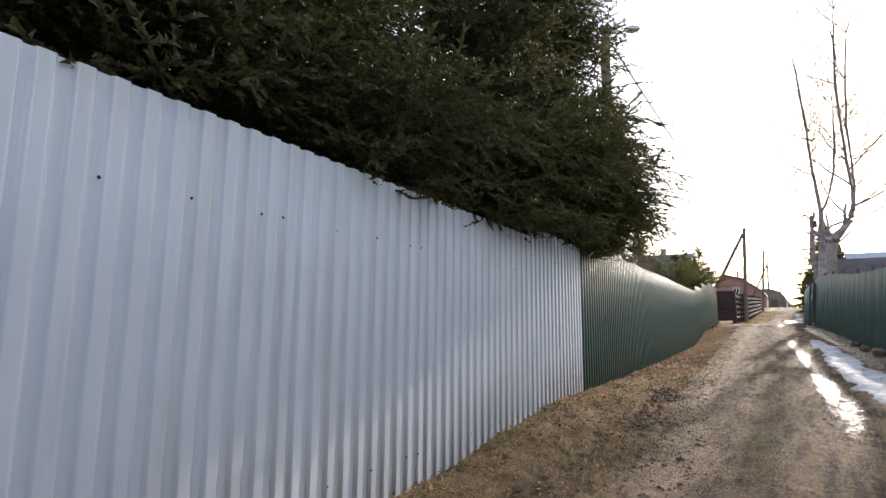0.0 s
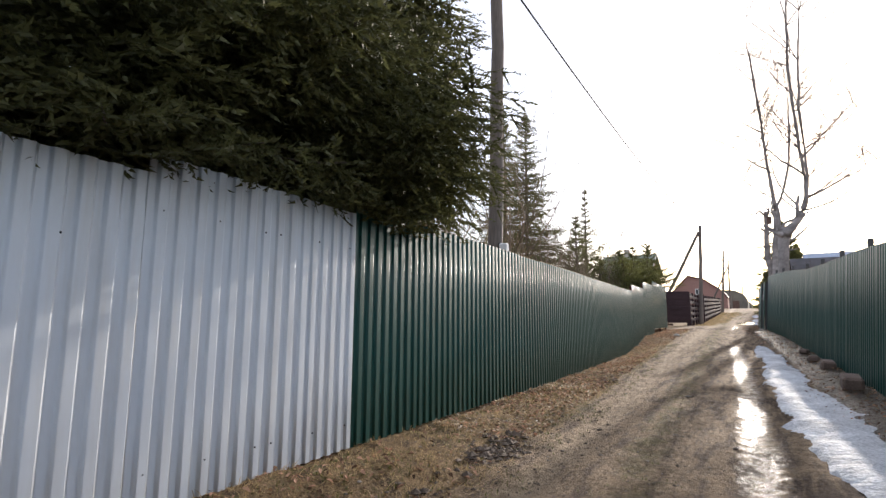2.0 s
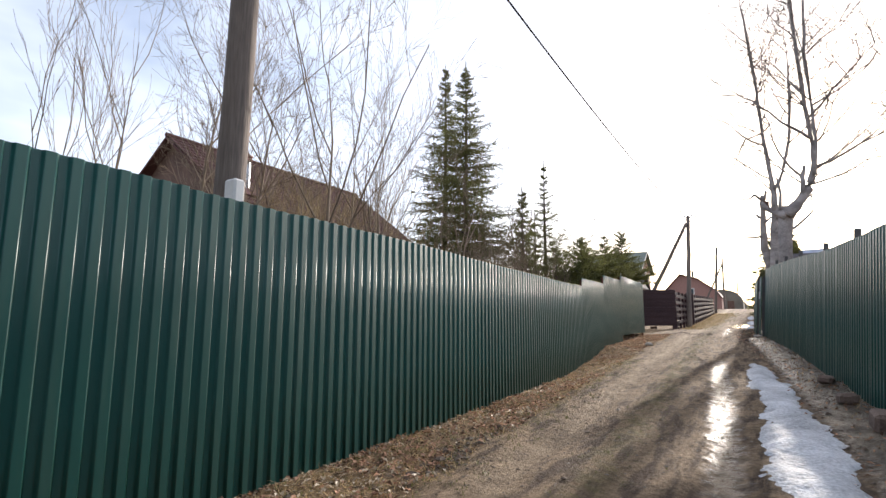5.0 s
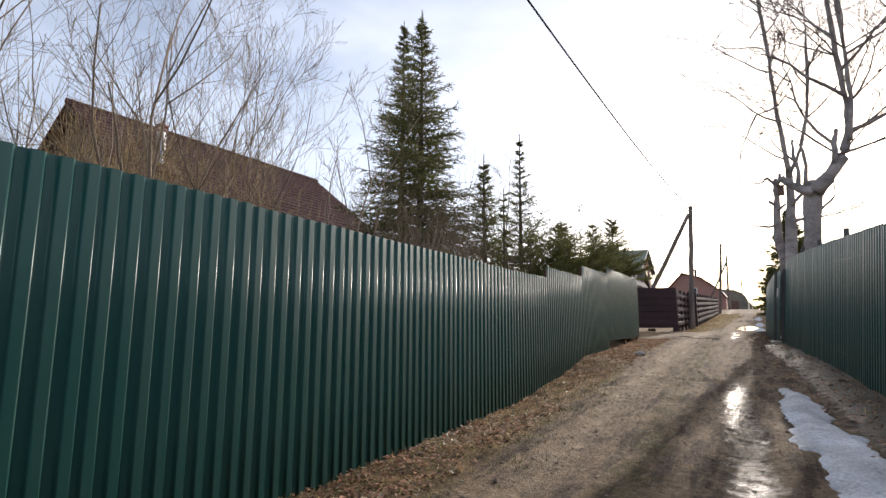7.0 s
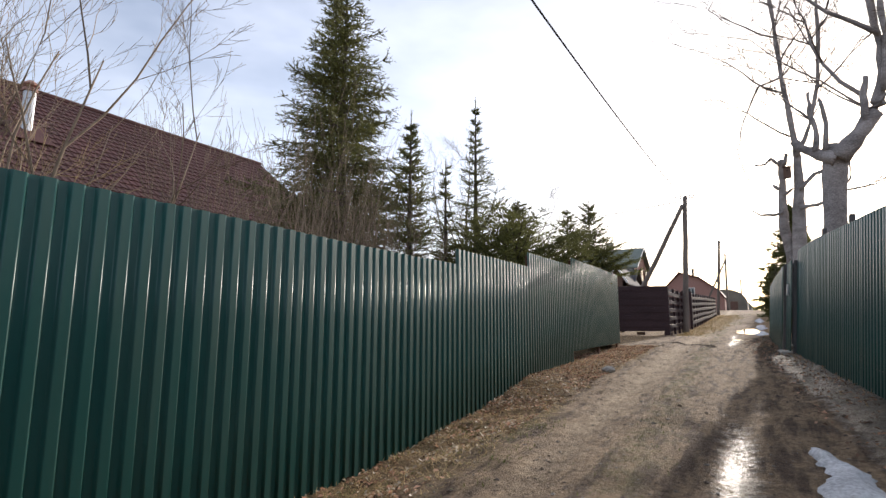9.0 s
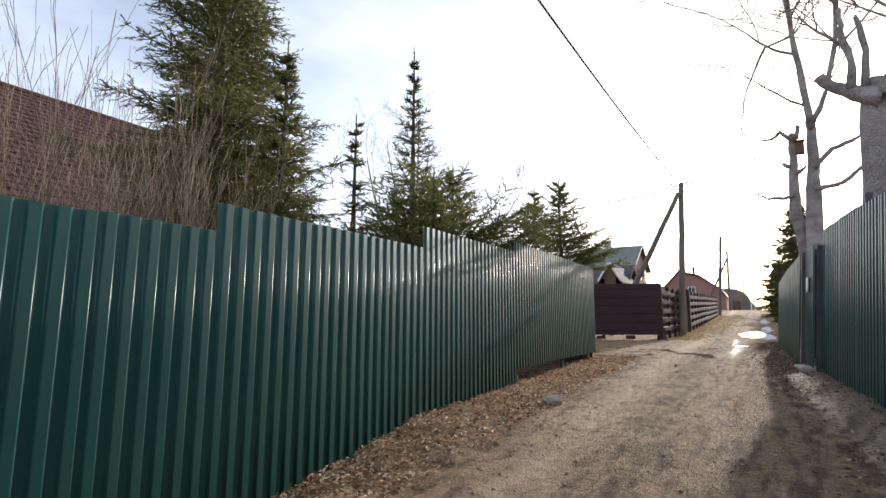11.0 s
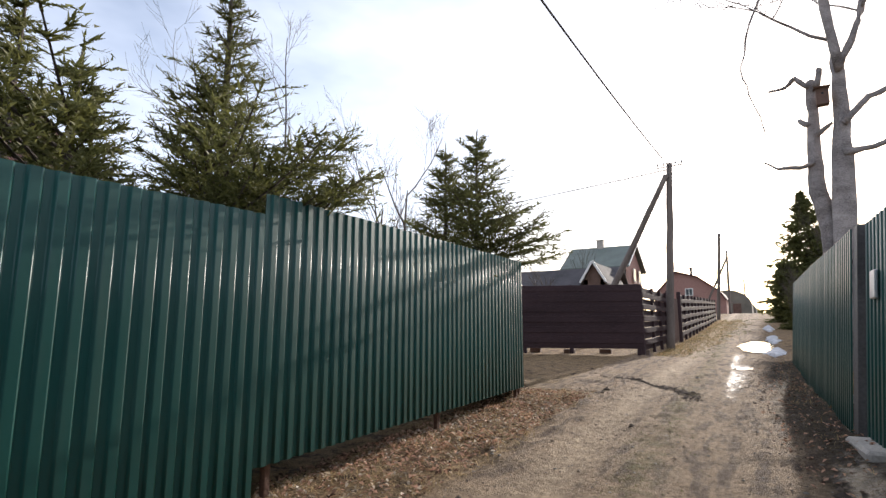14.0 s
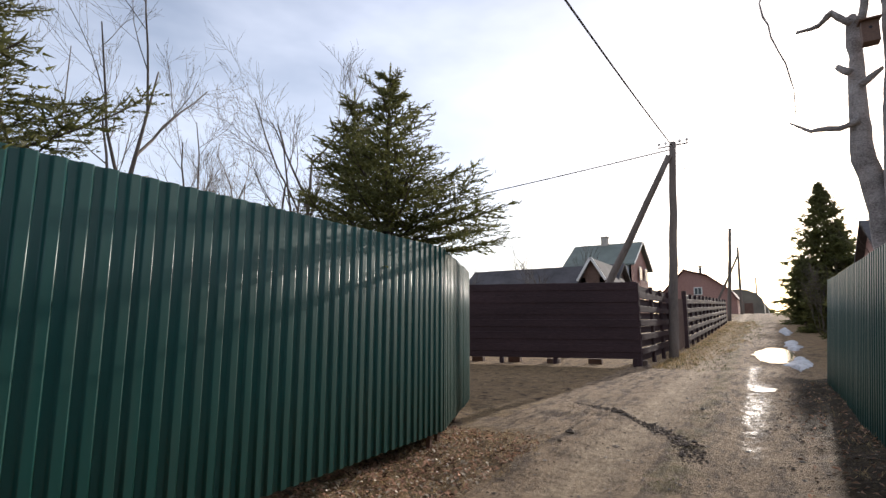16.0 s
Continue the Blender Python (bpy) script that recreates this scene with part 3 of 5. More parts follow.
for x, y, sx, sy in ((0.545, 33.16, 0.16, 0.08), (0.335, 34.32, 0.10, 0.34)):
    part_of("jamb", bevelled("jamb", (sx, sy, 2.5), M_STEEL, 0.006, (x, y, 2.42), 0, (0, 4.85)), wicket, "dark grey steel gate jamb")
step = thing("doorstep", "pale worn stone slab before the wicket gate", "slab")
part_of("slab", bevelled("slab", (0.30, 0.80, 0.14), M_STONE, 0.03, (0.26, 33.6, gz(0.26, 33.6) - 0.045), 6), step)


# ---- poles and cables ----
def log_path(base, top, r0, r1, n=9, wander=0.02, seed=0):
    rnd = random.Random(seed)
    return [(tuple(Vector(base).lerp(Vector(top), i / n) + Vector((rnd.uniform(-wander, wander), rnd.uniform(-wander, wander), 0)) * (0 < i < n)), r0 + (r1 - r0) * i / n) for i in range(n + 1)]


def pole(base, top, r0, r1, label, arms=0, brace=None, group="utility poles"):
    ob = thing("utility_pole", label, "utility pole", group, at=base)
    o = Vector(base)
    rel = lambda p: tuple(Vector(p) - o)
    v, f = tubes([log_path(rel(Vector(base) - Vector((0, 0, 0.4))), rel(top), r0, r1, seed=int(base[1]))], 12)
    part("shaft", v, f, M_POLE, ob, smooth=True)
    if brace:
        v, f = tubes([log_path(rel(brace[0]), rel(brace[1]), r0 * 0.95, r1 * 0.9, seed=3)], 10)
        part("brace", v, f, M_POLE, ob, "leaning timber brace", smooth=True)
    for i in range(arms):
        z = -0.12 - 0.42 * i
        c = Vector(rel(top)) + Vector((0, 0, z))
        v, f = tubes([[(tuple(c + Vector((-0.55, 0.05, 0))), 0.028), (tuple(c + Vector((0.55, -0.05, 0))), 0.028)]], 4)
        arm = part("crossarm", v, f, M_STEEL, ob)
        for s in (-0.5, -0.25, 0.25, 0.5):
            q = c + Vector((s, -0.1 * s, 0))
            v, f = tubes([[(tuple(q), 0.012), (tuple(q + Vector((0, 0, 0.09))), 0.012), (tuple(q + Vector((0, 0, 0.1))), 0.045), (tuple(q + Vector((0, 0, 0.15))), 0.05), (tuple(q + Vector((0, 0, 0.19))), 0.03)]], 8)
            part("insulator", v, f, M_PORC, arm, "white porcelain insulator", smooth=True)
    return ob


A0, A1 = (-3.93, 13.05, gz(-3.93, 13.05)), (-3.80, 13.1, 9.25)
B0, B1 = (-4.02, 50.6, gz(-4.02, 50.6)), (-3.72, 51.4, 9.75)
C0, C1 = (-4.55, 83.5, gz(-4.55, 83.5)), (-3.95, 83.5, 11.6)
D0, D1 = (-4.6, 104, gz(-4.6, 104)), (-4.5, 104, 12.6)
E0, E1 = (-4.2, 150, gz(-4.2, 150)), (-4.2, 150, 12.5)
pa = pole(A0, A1, 0.155, 0.12, "weathered grey wooden utility pole behind green fence", 2)
pole(B0, B1, 0.17, 0.12, "dark wooden utility pole with a leaning brace", 1, ((-7.6, 50.9, gz(-7.6, 50.9)), (-3.85, 51.2, 9.2)))
pole(C0, C1, 0.17, 0.12, "wooden utility pole leaning over the lane", 0)
pole(D0, D1, 0.17, 0.12, "distant wooden utility pole with a brace", 0, ((-7.8, 104, gz(-7.8, 104)), (-4.55, 104, 11.6)))
pole(E0, E1, 0.16, 0.12, "distant wooden utility pole", 0)
meter = thing("meter_box", "small white box fixed to the utility pole", "meter box", at=(-3.66, 12.93, 3.02))
part_of("box", bevelled("box", (0.16, 0.12, 0.24), M_TRIM, 0.02), meter)
part_of("bracket", bevelled("bracket", (0.05, 0.05, 0.30), M_STEEL, 0.005, (-0.11, 0.05, 0)), meter)
lamp_arm = thing("street_lamp", "small grey street lamp head on a pole arm", "street lamp", at=(-3.8, 13.0, 8.7))
v, f = tubes([[((0, 0, 0), 0.02), ((0.35, -0.05, 0.18), 0.02), ((0.6, -0.1, 0.2), 0.02)]], 6)
part("arm", v, f, M_STEEL, lamp_arm)
v, f = tubes([[((0.55, -0.1, 0.22), 0.03), ((0.6, -0.1, 0.2), 0.08), ((0.72, -0.1, 0.17), 0.1), ((0.86, -0.1, 0.14), 0.07), ((0.92, -0.1, 0.13), 0.02)]], 8)
part("lamp_head", v, f, M_ZINC, lamp_arm, smooth=True)


def cable(a, b, sag, r, name="overhead_cable", label="black twisted overhead cable between poles"):
    pts = []
    n = 40
    for i in range(n + 1):
        s = i / n
        p = Vector(a).lerp(Vector(b), s)
        p.z -= 4 * sag * s * (1 - s)
        pts.append((tuple(p), r))
    v, f = tubes([pts], 6)
    ob = new(name, mesh_of(name, v, f, M_CABLE, True))
    tagged(ob, label, "cable", "overhead cables")


cable((-3.8, 13.1, 9.05), (-3.72, 51.4, 9.6), 0.62, 0.022)
cable((-3.72, 51.4, 9.5), (-35.6, 50.1, 7.6), 0.35, 0.022, label="black overhead cable leading off to a house")
cable((-3.72, 51.4, 9.6), (-4.0, 83.5, 11.5), 0.7, 0.012)
cable((-3.95, 83.5, 11.5), (-4.5, 104, 12.5), 0.5, 0.012)


# ---- brown board fence at the bend ----
def board_mesh(length, height, thick, seed):
    rnd = random.Random(seed)
    bm = bmesh.new()
    bmesh.ops.create_cube(bm, size=1, matrix=Matrix.Diagonal((length, thick, height, 1)))
    bmesh.ops.bevel(bm, geom=[e for e in bm.edges if abs(e.verts[0].co.x - e.verts[1].co.x) > 0.5 * length], offset=0.006, segments=1, affect="EDGES")
    for vert in bm.verts:
        vert.co.z += rnd.uniform(-0.006, 0.006)
    me = bpy.data.meshes.new("board")
    bm.to_mesh(me)
    bm.free()
    me.materials.append(M_BROWN)
    return me


def board_fence(owner, a, b, z0, z1, boards, posts, both, seed):
    """Horizontal boards from a to b in plan. both: alternate boards stand on the two faces of the posts."""
    a, b = Vector((*a, 0)), Vector((*b, 0))
    d = b - a
    turn = math.degrees(math.atan2(d.y, d.x))
    normal = Vector((d.y, -d.x, 0)).normalized()
    meshes = [board_mesh(d.length, 0.24 if not both else 0.19, 0.028, seed + i) for i in range(3)]
    for i in range(boards):
        s = (i + 0.5) / boards
        off = (0.055 if i % 2 else -0.055) if both else (0.05 + (0.02 if i % 2 else 0))
        p = a.lerp(b, 0.5) + normal * off
        zl, zr = z0[0] + (z1[0] - z0[0]) * s, z0[1] + (z1[1] - z0[1]) * s
        ob = part_of("board", meshes[i % 3], owner)
        ob.matrix_basis = pose(p.x, p.y, (zl + zr) / 2, 0, -math.degrees(math.atan2(zr - zl, d.length)), turn)
    for s in posts:
        p = a.lerp(b, s)
        lo = gz(p.x, p.y) - 0.3
        hi = z1[0] + (z1[1] - z1[0]) * s + 0.04
        part_of("post", bevelled("post", (0.14, 0.11, hi - lo), M_BROWN, 0.01, (p.x, p.y, (lo + hi) / 2), turn), owner)


bf = thing("board_fence", "dark brown stained board fence on timber posts", "fence", kind="structure")
board_fence(bf, (-13.5, 46.2), (-4.42, 47.3), (1.75, 1.85), (4.28, 4.12), 12, (0.02, 0.30, 0.52, 0.72, 0.985), False, 10)
board_fence(bf, (-4.42, 47.3), (-4.3, 51.9), (1.72, 1.92), (4.08, 4.05), 11, (0.0, 0.4, 0.72, 1.0), True, 20)
board_fence(bf, (-4.2, 55.6), (-4.3, 66.5), (2.0, 2.55), (4.2, 4.6), 11, (0.0, 0.16, 0.33, 0.5, 0.66, 0.83, 1.0), True, 30)
board_fence(bf, (-4.3, 66.5), (-4.45, 79.0), (2.5, 3.2), (4.6, 5.0), 11, (0.2, 0.4, 0.6, 0.8, 1.0), True, 40)
bgate = thing("plank_gate", "weathered grey-brown plank gate between dark posts", "gate")
for i in range(9):
    y = 52.15 + i * 0.34
    z = gz(-4.25, y) + 0.1
    part_of("plank", bevelled("plank", (0.03, 0.31, 2.0), M_LOG, 0.006, (-4.25, y, z + 1.0)), bgate)
for y in (52.0, 55.3):
    part_of("post", bevelled("post", (0.18, 0.18, 2.7), M_BROWN, 0.015, (-4.2, y, gz(-4.2, y) + 1.1)), bgate)
# added dark blocks stand in for the shadowed gap under the boards
gap_fill = thing("gap_blocks", "added brown blocks standing for the dark gap under the board fence", "block", kind="structure")
for i in range(7):
    x = -12.6 + i * 1.35
    part_of("block", bevelled("block", (0.42, 0.24, 0.26), M_BLOCK, 0.02, (x, 46.55 + 0.12 * i + 0.4, gz(x, 46.9) + 0.04), 7), gap_fill)


# ---- houses ----
def prism(parent, name, foot, z0, ze, zr, axis, mat, gable_mat=None):
    """Walls with two gables: foot (x0, x1, y0, y1), ridge along axis."""
    x0, x1, y0, y1 = foot
    t = 0.25
    if axis == "y":
        c = (x0 + x1) / 2
        walls = [((x0, y0), (x0, y1), (ze, ze), None), ((x1, y1), (x1, y0), (ze, ze), None), ((x1, y0), (x0, y0), (ze, ze), zr), ((x0, y1), (x1, y1), (ze, ze), zr)]
    else:
        walls = [((x0, y0), (x0, y1), (ze, ze), zr), ((x1, y1), (x1, y0), (ze, ze), zr), ((x1, y0), (x0, y0), (ze, ze), None), ((x0, y1), (x1, y1), (ze, ze), None)]
    for (a, b, e, g) in walls:
        va, vb = Vector((*a, 0)), Vector((*b, 0))
        n = Vector(((vb - va).y, -(vb - va).x, 0)).normalized() * t
        outline = [(va, z0), (vb, z0), (vb, e[1])] + ([((va + vb) / 2, g)] if g else []) + [(va, e[0])]
        verts = [(p.x, p.y, z) for p, z in outline] + [(p.x + n.x, p.y + n.y, z) for p, z in outline]
        k = len(outline)
        faces = [tuple(range(k)), tuple(range(2 * k - 1, k - 1, -1))] + [(i, i + k, (i + 1) % k + k, (i + 1) % k) for i in range(k)]
        part("wall", verts, faces, (gable_mat or mat) if g else mat, parent)


def gable_roof(parent, foot, ze, zr, axis, mat, over=0.45, thick=0.12, strips=0):
    x0, x1, y0, y1 = foot
    if axis == "y":
        c, ends = (x0 + x1) / 2, (y0 - over, y1 + over)
        slopes = [(x0, -1), (x1, 1)]
    else:
        c, ends = (y0 + y1) / 2, (x0 - over, x1 + over)
        slopes = [(y0, -1), (y1, 1)]
    for edge, s in slopes:
        run = abs(edge - c)
        drop = (zr - ze) / run * over
        e, ez = edge + s * over, ze - drop
        rows = []
        n = max(1, strips)
        for i in range(n + 1):
            u = i / n
            rows.append((c + (e - c) * u, zr + (ez - zr) * u + 0.02))
            if strips and 0 < i < n:
                rows.append((c + (e - c) * u, zr + (ez - zr) * u + 0.06))
        verts = []
        for w, z in rows:
            for q in ends:
                verts.append((w, q, z + thick) if axis == "y" else (q, w, z + thick))
        m = len(verts)
        verts += [(a, b, z - thick) for a, b, z in verts]
        faces = []
        r = len(rows)
        for i in range(r - 1):
            faces += [(2 * i, 2 * i + 1, 2 * i + 3, 2 * i + 2), (m + 2 * i, m + 2 * i + 2, m + 2 * i + 3, m + 2 * i + 1), (2 * i, 2 * i + 2, m + 2 * i + 2, m + 2 * i), (2 * i + 1, m + 2 * i + 1, m + 2 * i + 3, 2 * i + 3)]
        faces += [(0, m, m + 1, 1), (2 * r - 2, 2 * r - 1, m + 2 * r - 1, m + 2 * r - 2)]
        part("roof", verts, faces, mat, parent)


def window(parent, p, w, h, face):
    """A window with its frame and pane; face: 'x' or 'y' (the side it looks to, with sign)."""
    along = (0, 1) if face[1] == "x" else (1, 0)
    s = 1 if face[0] == "+" else -1
    out = Vector((s, 0, 0)) if face[1] == "x" else Vector((0, s, 0))
    p = Vector(p)
    size = lambda a, z, d: (d, a, z) if face[1] == "x" else (a, d, z)
    fr = part_of("window", bevelled("window", size(w + 0.24, h + 0.24, 0.08), M_TRIM, 0.02, tuple(p)), parent)
    part_of("pane", bevelled("pane", size(w, h, 0.02), M_PANE, 0.004, tuple(p + out * 0.05)), fr)
    part_of("mullion", bevelled("mullion", size(0.07, h, 0.03), M_TRIM, 0.006, tuple(p + out * 0.07)), fr)


def chimney(parent, p, w, h, mat):
    ch = part_of("chimney", bevelled("chimney", (w, w, h), mat, 0.02, (p[0], p[1], p[2] + h / 2)), parent)
    part_of("cap", bevelled("cap", (w * 1.25, w * 1.25, 0.12), mat, 0.02, (p[0], p[1], p[2] + h + 0.05)), ch)


# the house with the long brown roof behind the green fence
h1 = thing("house", "house with a long brown tiled roof and metal flue", "house", kind="structure")
foot = (-27.5, -13.4, 22.4, 33.7)
prism(h1, "wall", foot, 0.3, 4.15, 9.5, "y", M_LOG)
gable_roof(h1, foot, 4.15, 9.5, "y", M_ROOF_R, 0.45, 0.10)


def tiled_slope(parent, ridge, eave, y0, y1, course=0.35, wave=0.20):
    """Pressed metal tiles on one slope: a step at each course and waves along it."""
    (xr, zr), (xe, ze) = ridge, eave
    run = math.hypot(xe - xr, ze - zr)
    nx, nz = (xe - xr) / run, (ze - zr) / run
    ox, oz = -nz, nx
    n, ys = int(run / course), np.arange(y0, y1, wave / 6)
    rows = []
    for i in range(n + 1):
        for s, lift in ((i * course, 0.0), (i * course + course * 0.97, 0.03)):
            if s <= run:
                rows.append((s, lift))
    S = np.array([r[0] for r in rows])[:, None]
    lift = np.array([r[1] for r in rows])[:, None] + 0.022 * np.maximum(0, np.sin(2 * np.pi * ys / wave))[None] + 0.02
    X = xr + nx * S + ox * lift
    Z = zr + nz * S + oz * lift
    Y = np.repeat(ys[None], len(rows), 0)
    idx = np.arange(X.size).reshape(X.shape)
    faces = np.stack([idx[:-1, :-1], idx[1:, :-1], idx[1:, 1:], idx[:-1, 1:]], -1).reshape(-1, 4)
    part("tiles", np.stack([X, Y, Z], -1).reshape(-1, 3), faces, M_ROOF_R, parent, "brown pressed-metal roof tiles")


tiled_slope(h1, (-20.45, 9.66), (-12.95, 3.90), 22.0, 34.1)
v, f = tubes([[((-20.45, 21.95, 9.70), 0.10), ((-20.45, 34.15, 9.70), 0.10)]], 8)
part("ridge_cap", v, f, M_ROOF_R, h1)
for k_, path in enumerate(([((-17.4, 23.7, 6.9), 0.15), ((-17.4, 23.7, 8.55), 0.15)], [((-17.4, 23.7, 8.5), 0.19), ((-17.4, 23.7, 8.60), 0.19)], [((-17.4, 23.7, 8.68), 0.21), ((-17.4, 23.7, 8.72), 0.22), ((-17.4, 23.7, 8.84), 0.05)])):
    v, f = tubes([path], 12)
    part(("flue", "collar", "cowl")[k_], v, f, M_ZINC if k_ == 0 else M_BRICK, h1, "bright zinc flue pipe" if k_ == 0 else "")
part_of("flashing", bevelled("flashing", (1.15, 1.0, 0.04), M_ROOF_R, 0.01, (-17.2, 23.7, 7.28), 0, (0, 37.5)), h1)

# two-storey brick house with a pale bay, far along the lane
h2 = thing("house", "two-storey brick house with a green-grey gable roof", "house", kind="structure")
zg = 3.2
foot2 = (-25.5, -16.9, 102.2, 112.8)
prism(h2, "wall", foot2, zg, 11.3, 14.6, "x", M_SIDING, M_BRICK)
gable_roof(h2, foot2, 11.3, 14.6, "x", M_ROOF_G, 0.6, 0.18)
chimney(h2, (-21.6, 107.5, 14.3), 0.9, 1.5, M_STONE)
for s in (-1, 1):
    part_of("bargeboard", bevelled("bargeboard", (0.06, 7.0, 0.28), M_TRIM, 0.02, (-16.25, 107.5 + s * 2.95, 12.95), 0, (-s * 31.9, 0)), h2, "white bargeboard")
for y, z in ((106.6, 10.2), (110.2, 10.2), (108.2, 6.6)):
    window(h2, (-16.62, y, z), 1.1, 1.7, "+x")
for x, z in ((-18.0, 10.0), (-20.6, 10.0), (-18.0, 6.4)):
    window(h2, (x, 101.92, z), 1.2, 1.6, "-y")
part_of("porch_roof", bevelled("porch_roof", (5.5, 2.2, 0.2), M_ROOF_G, 0.03, (-20.0, 101.2, 8.3)), h2)

# low dark-roofed house with a white-edged gable dormer
h3 = thing("house", "low house with a dark roof and white-edged gable", "house", kind="structure")
foot3 = (-22.5, -10.6, 66.5, 74.5)
prism(h3, "wall", foot3, 1.8, 4.6, 7.35, "x", M_LOG)
gable_roof(h3, foot3, 4.6, 7.35, "x", M_ROOF_B, 0.4, 0.12)
dorm = (-11.6, -10.2, 64.6, 70.0)
prism(h3, "wall", dorm, 1.8, 6.0, 7.15, "y", M_LOG)
gable_roof(h3, dorm, 6.0, 7.15, "y", M_ROOF_B, 0.25, 0.1)
for s in (-1, 1):
    part_of("bargeboard", bevelled("bargeboard", (1.75, 0.05, 0.16), M_TRIM, 0.01, (-10.9 + s * 0.47, 64.28, 6.52), 0, (0, s * 58.7)), h3, "white bargeboard")

# timber house with a broken-pitch roof and stove pipe
h4 = thing("house", "reddish timber house with a broken-pitch roof", "house", kind="structure")
zb = 4.2
outline = [(-14.2, 4.0), (-14.2, 7.3), (-12.6, 9.0), (-11.3, 10.4), (-8.6, 9.6), (-6.0, 7.6), (-5.2, 6.4), (-5.2, 4.0)]
k = len(outline)
verts = [(x, 108, z) for x, z in outline] + [(x, 119, z) for x, z in outline]
part("wall", verts, [tuple(range(k - 1, -1, -1)), tuple(range(k, 2 * k))] + [(i, (i + 1) % k, (i + 1) % k + k, i + k) for i in range(k)], M_BRICK, h4, "red-brown timber gable")
for i in range(1, k - 2):
    (xa, za), (xb, zb2) = outline[i], outline[i + 1]
    ang = math.degrees(math.atan2(zb2 - za, xb - xa))
    part_of("roof", bevelled("roof", (math.hypot(xb - xa, zb2 - za) + 0.25, 11.8, 0.16), M_ROOF_R, 0.03, ((xa + xb) / 2, 113.5, (za + zb2) / 2 + 0.1), 0, (0, -ang)), h4)
v, f = tubes([[((-9.6, 111, 9.4), 0.16), ((-9.6, 111, 11.1), 0.16), ((-9.6, 111, 11.12), 0.24), ((-9.6, 111, 11.3), 0.24)]], 8)
part("stove_pipe", v, f, M_STEEL, h4)
window(h4, (-9.7, 107.93, 7.6), 0.8, 0.8, "-y")

# low sheds further on
for i, (x, y, w, h) in enumerate(((-6.2, 128, 7.0, 4.4), (-5.4, 146, 6.0, 3.6))):
    hs = thing("shed", "low grey-brown shed with a rounded roof beyond the poles", "shed", "distant sheds", "structure")
    out = [(x - w / 2, 4.2)] + [(x - w / 2 * math.cos(a), 4.6 + h * (0.45 + 0.55 * math.sin(a))) for a in np.linspace(0, math.pi, 9)] + [(x + w / 2, 4.2)]
    k = len(out)
    verts = [(a, y, z) for a, z in out] + [(a, y + 10, z) for a, z in out]
    part("hull", verts, [tuple(range(k - 1, -1, -1)), tuple(range(k, 2 * k))] + [(j, (j + 1) % k, (j + 1) % k + k, j + k) for j in range(k)], M_SHED, hs)
    part_of("door", bevelled("door", (1.2, 0.08, 2.2), M_LOG, 0.02, (x + w * 0.2, y - 0.04, 5.6)), hs)

# house with a pale blue roof, and a brick one, behind the right fence
h5 = thing("house", "low timber house with a pale blue metal roof", "house", kind="structure")
foot5 = (5.2, 13.5, 74.0, 84.0)
prism(h5, "wall", foot5, 2.6, 7.6, 9.9, "x", M_LOG)
gable_roof(h5, foot5, 7.6, 9.9, "x", M_ROOF_BLUE, 0.6, 0.16)
window(h5, (8.0, 73.72, 6.4), 1.1, 1.1, "-y")
h6 = thing("house", "brick house with a grey roof and green-painted gable", "house", kind="structure")
foot6 = (2.9, 8.5, 57.0, 63.0)
prism(h6, "wall", foot6, 1.8, 6.0, 7.4, "x", M_BRICK)
gable_roof(h6, foot6, 6.0, 7.4, "x", M_ROOF_B, 0.35, 0.12)


# ---- trees ----
def needle_mesh(name, org, dirs, lens, mat, needles, nlen, nwid, rnd):
    """Sprays: twigs set with needles, one flat pointed blade each, all in one mesh."""
    n = len(org)
    d = dirs / np.linalg.norm(dirs, axis=1, keepdims=True)
    up = np.where(np.abs(d[:, 2:3]) < 0.9, np.array([[0, 0, 1.0]]), np.array([[1.0, 0, 0]]))
    u = np.cross(d, up)
    u /= np.linalg.norm(u, axis=1, keepdims=True)
    w = np.cross(u, d)
    k = needles
    s = (np.arange(k) + 0.5) / k
    ang = rnd.uniform(0, 2 * np.pi, (n, k))
    flat = np.stack([np.cos(ang), 0.55 * np.sin(ang) + 0.2], -1)
    root = org[:, None] + d[:, None] * (s[None, :, None] * lens[:, None, None])
    out = u[:, None] * flat[..., :1] + w[:, None] * flat[..., 1:]
    way = out * 0.85 + d[:, None] * rnd.uniform(0.5, 1.0, (n, k, 1))
    way /= np.linalg.norm(way, axis=-1, keepdims=True)
    tip = root + way * (nlen * rnd.uniform(0.7, 1.25, (n, k, 1)))
    sidew = np.cross(way, d[:, None])
    sidew /= np.linalg.norm(sidew, axis=-1, keepdims=True) + 1e-9
    a, b = root + sidew * nwid / 2, root - sidew * nwid / 2
    tri = np.stack([a, b, tip], 2).reshape(-1, 3)
    e = org + d * lens[:, None]
    th = nwid * 0.5
    tw = np.stack([org + u * th, org - u * th, e], 1).reshape(-1, 3)
    verts = np.concatenate([tri, tw])
    faces = np.arange(len(verts)).reshape(-1, 3)
    me = bpy.data.meshes.new(name)
    me.vertices.add(len(verts))
    me.vertices.foreach_set("co", verts.astype(np.float32).ravel())
    me.loops.add(len(verts))
    me.loops.foreach_set("vertex_index", faces.ravel().astype(np.int32))
    me.polygons.add(len(faces))
    me.polygons.foreach_set("loop_start", (np.arange(len(faces)) * 3).astype(np.int32))
    me.update(calc_edges=True)
    me.materials.append(mat)
    return me


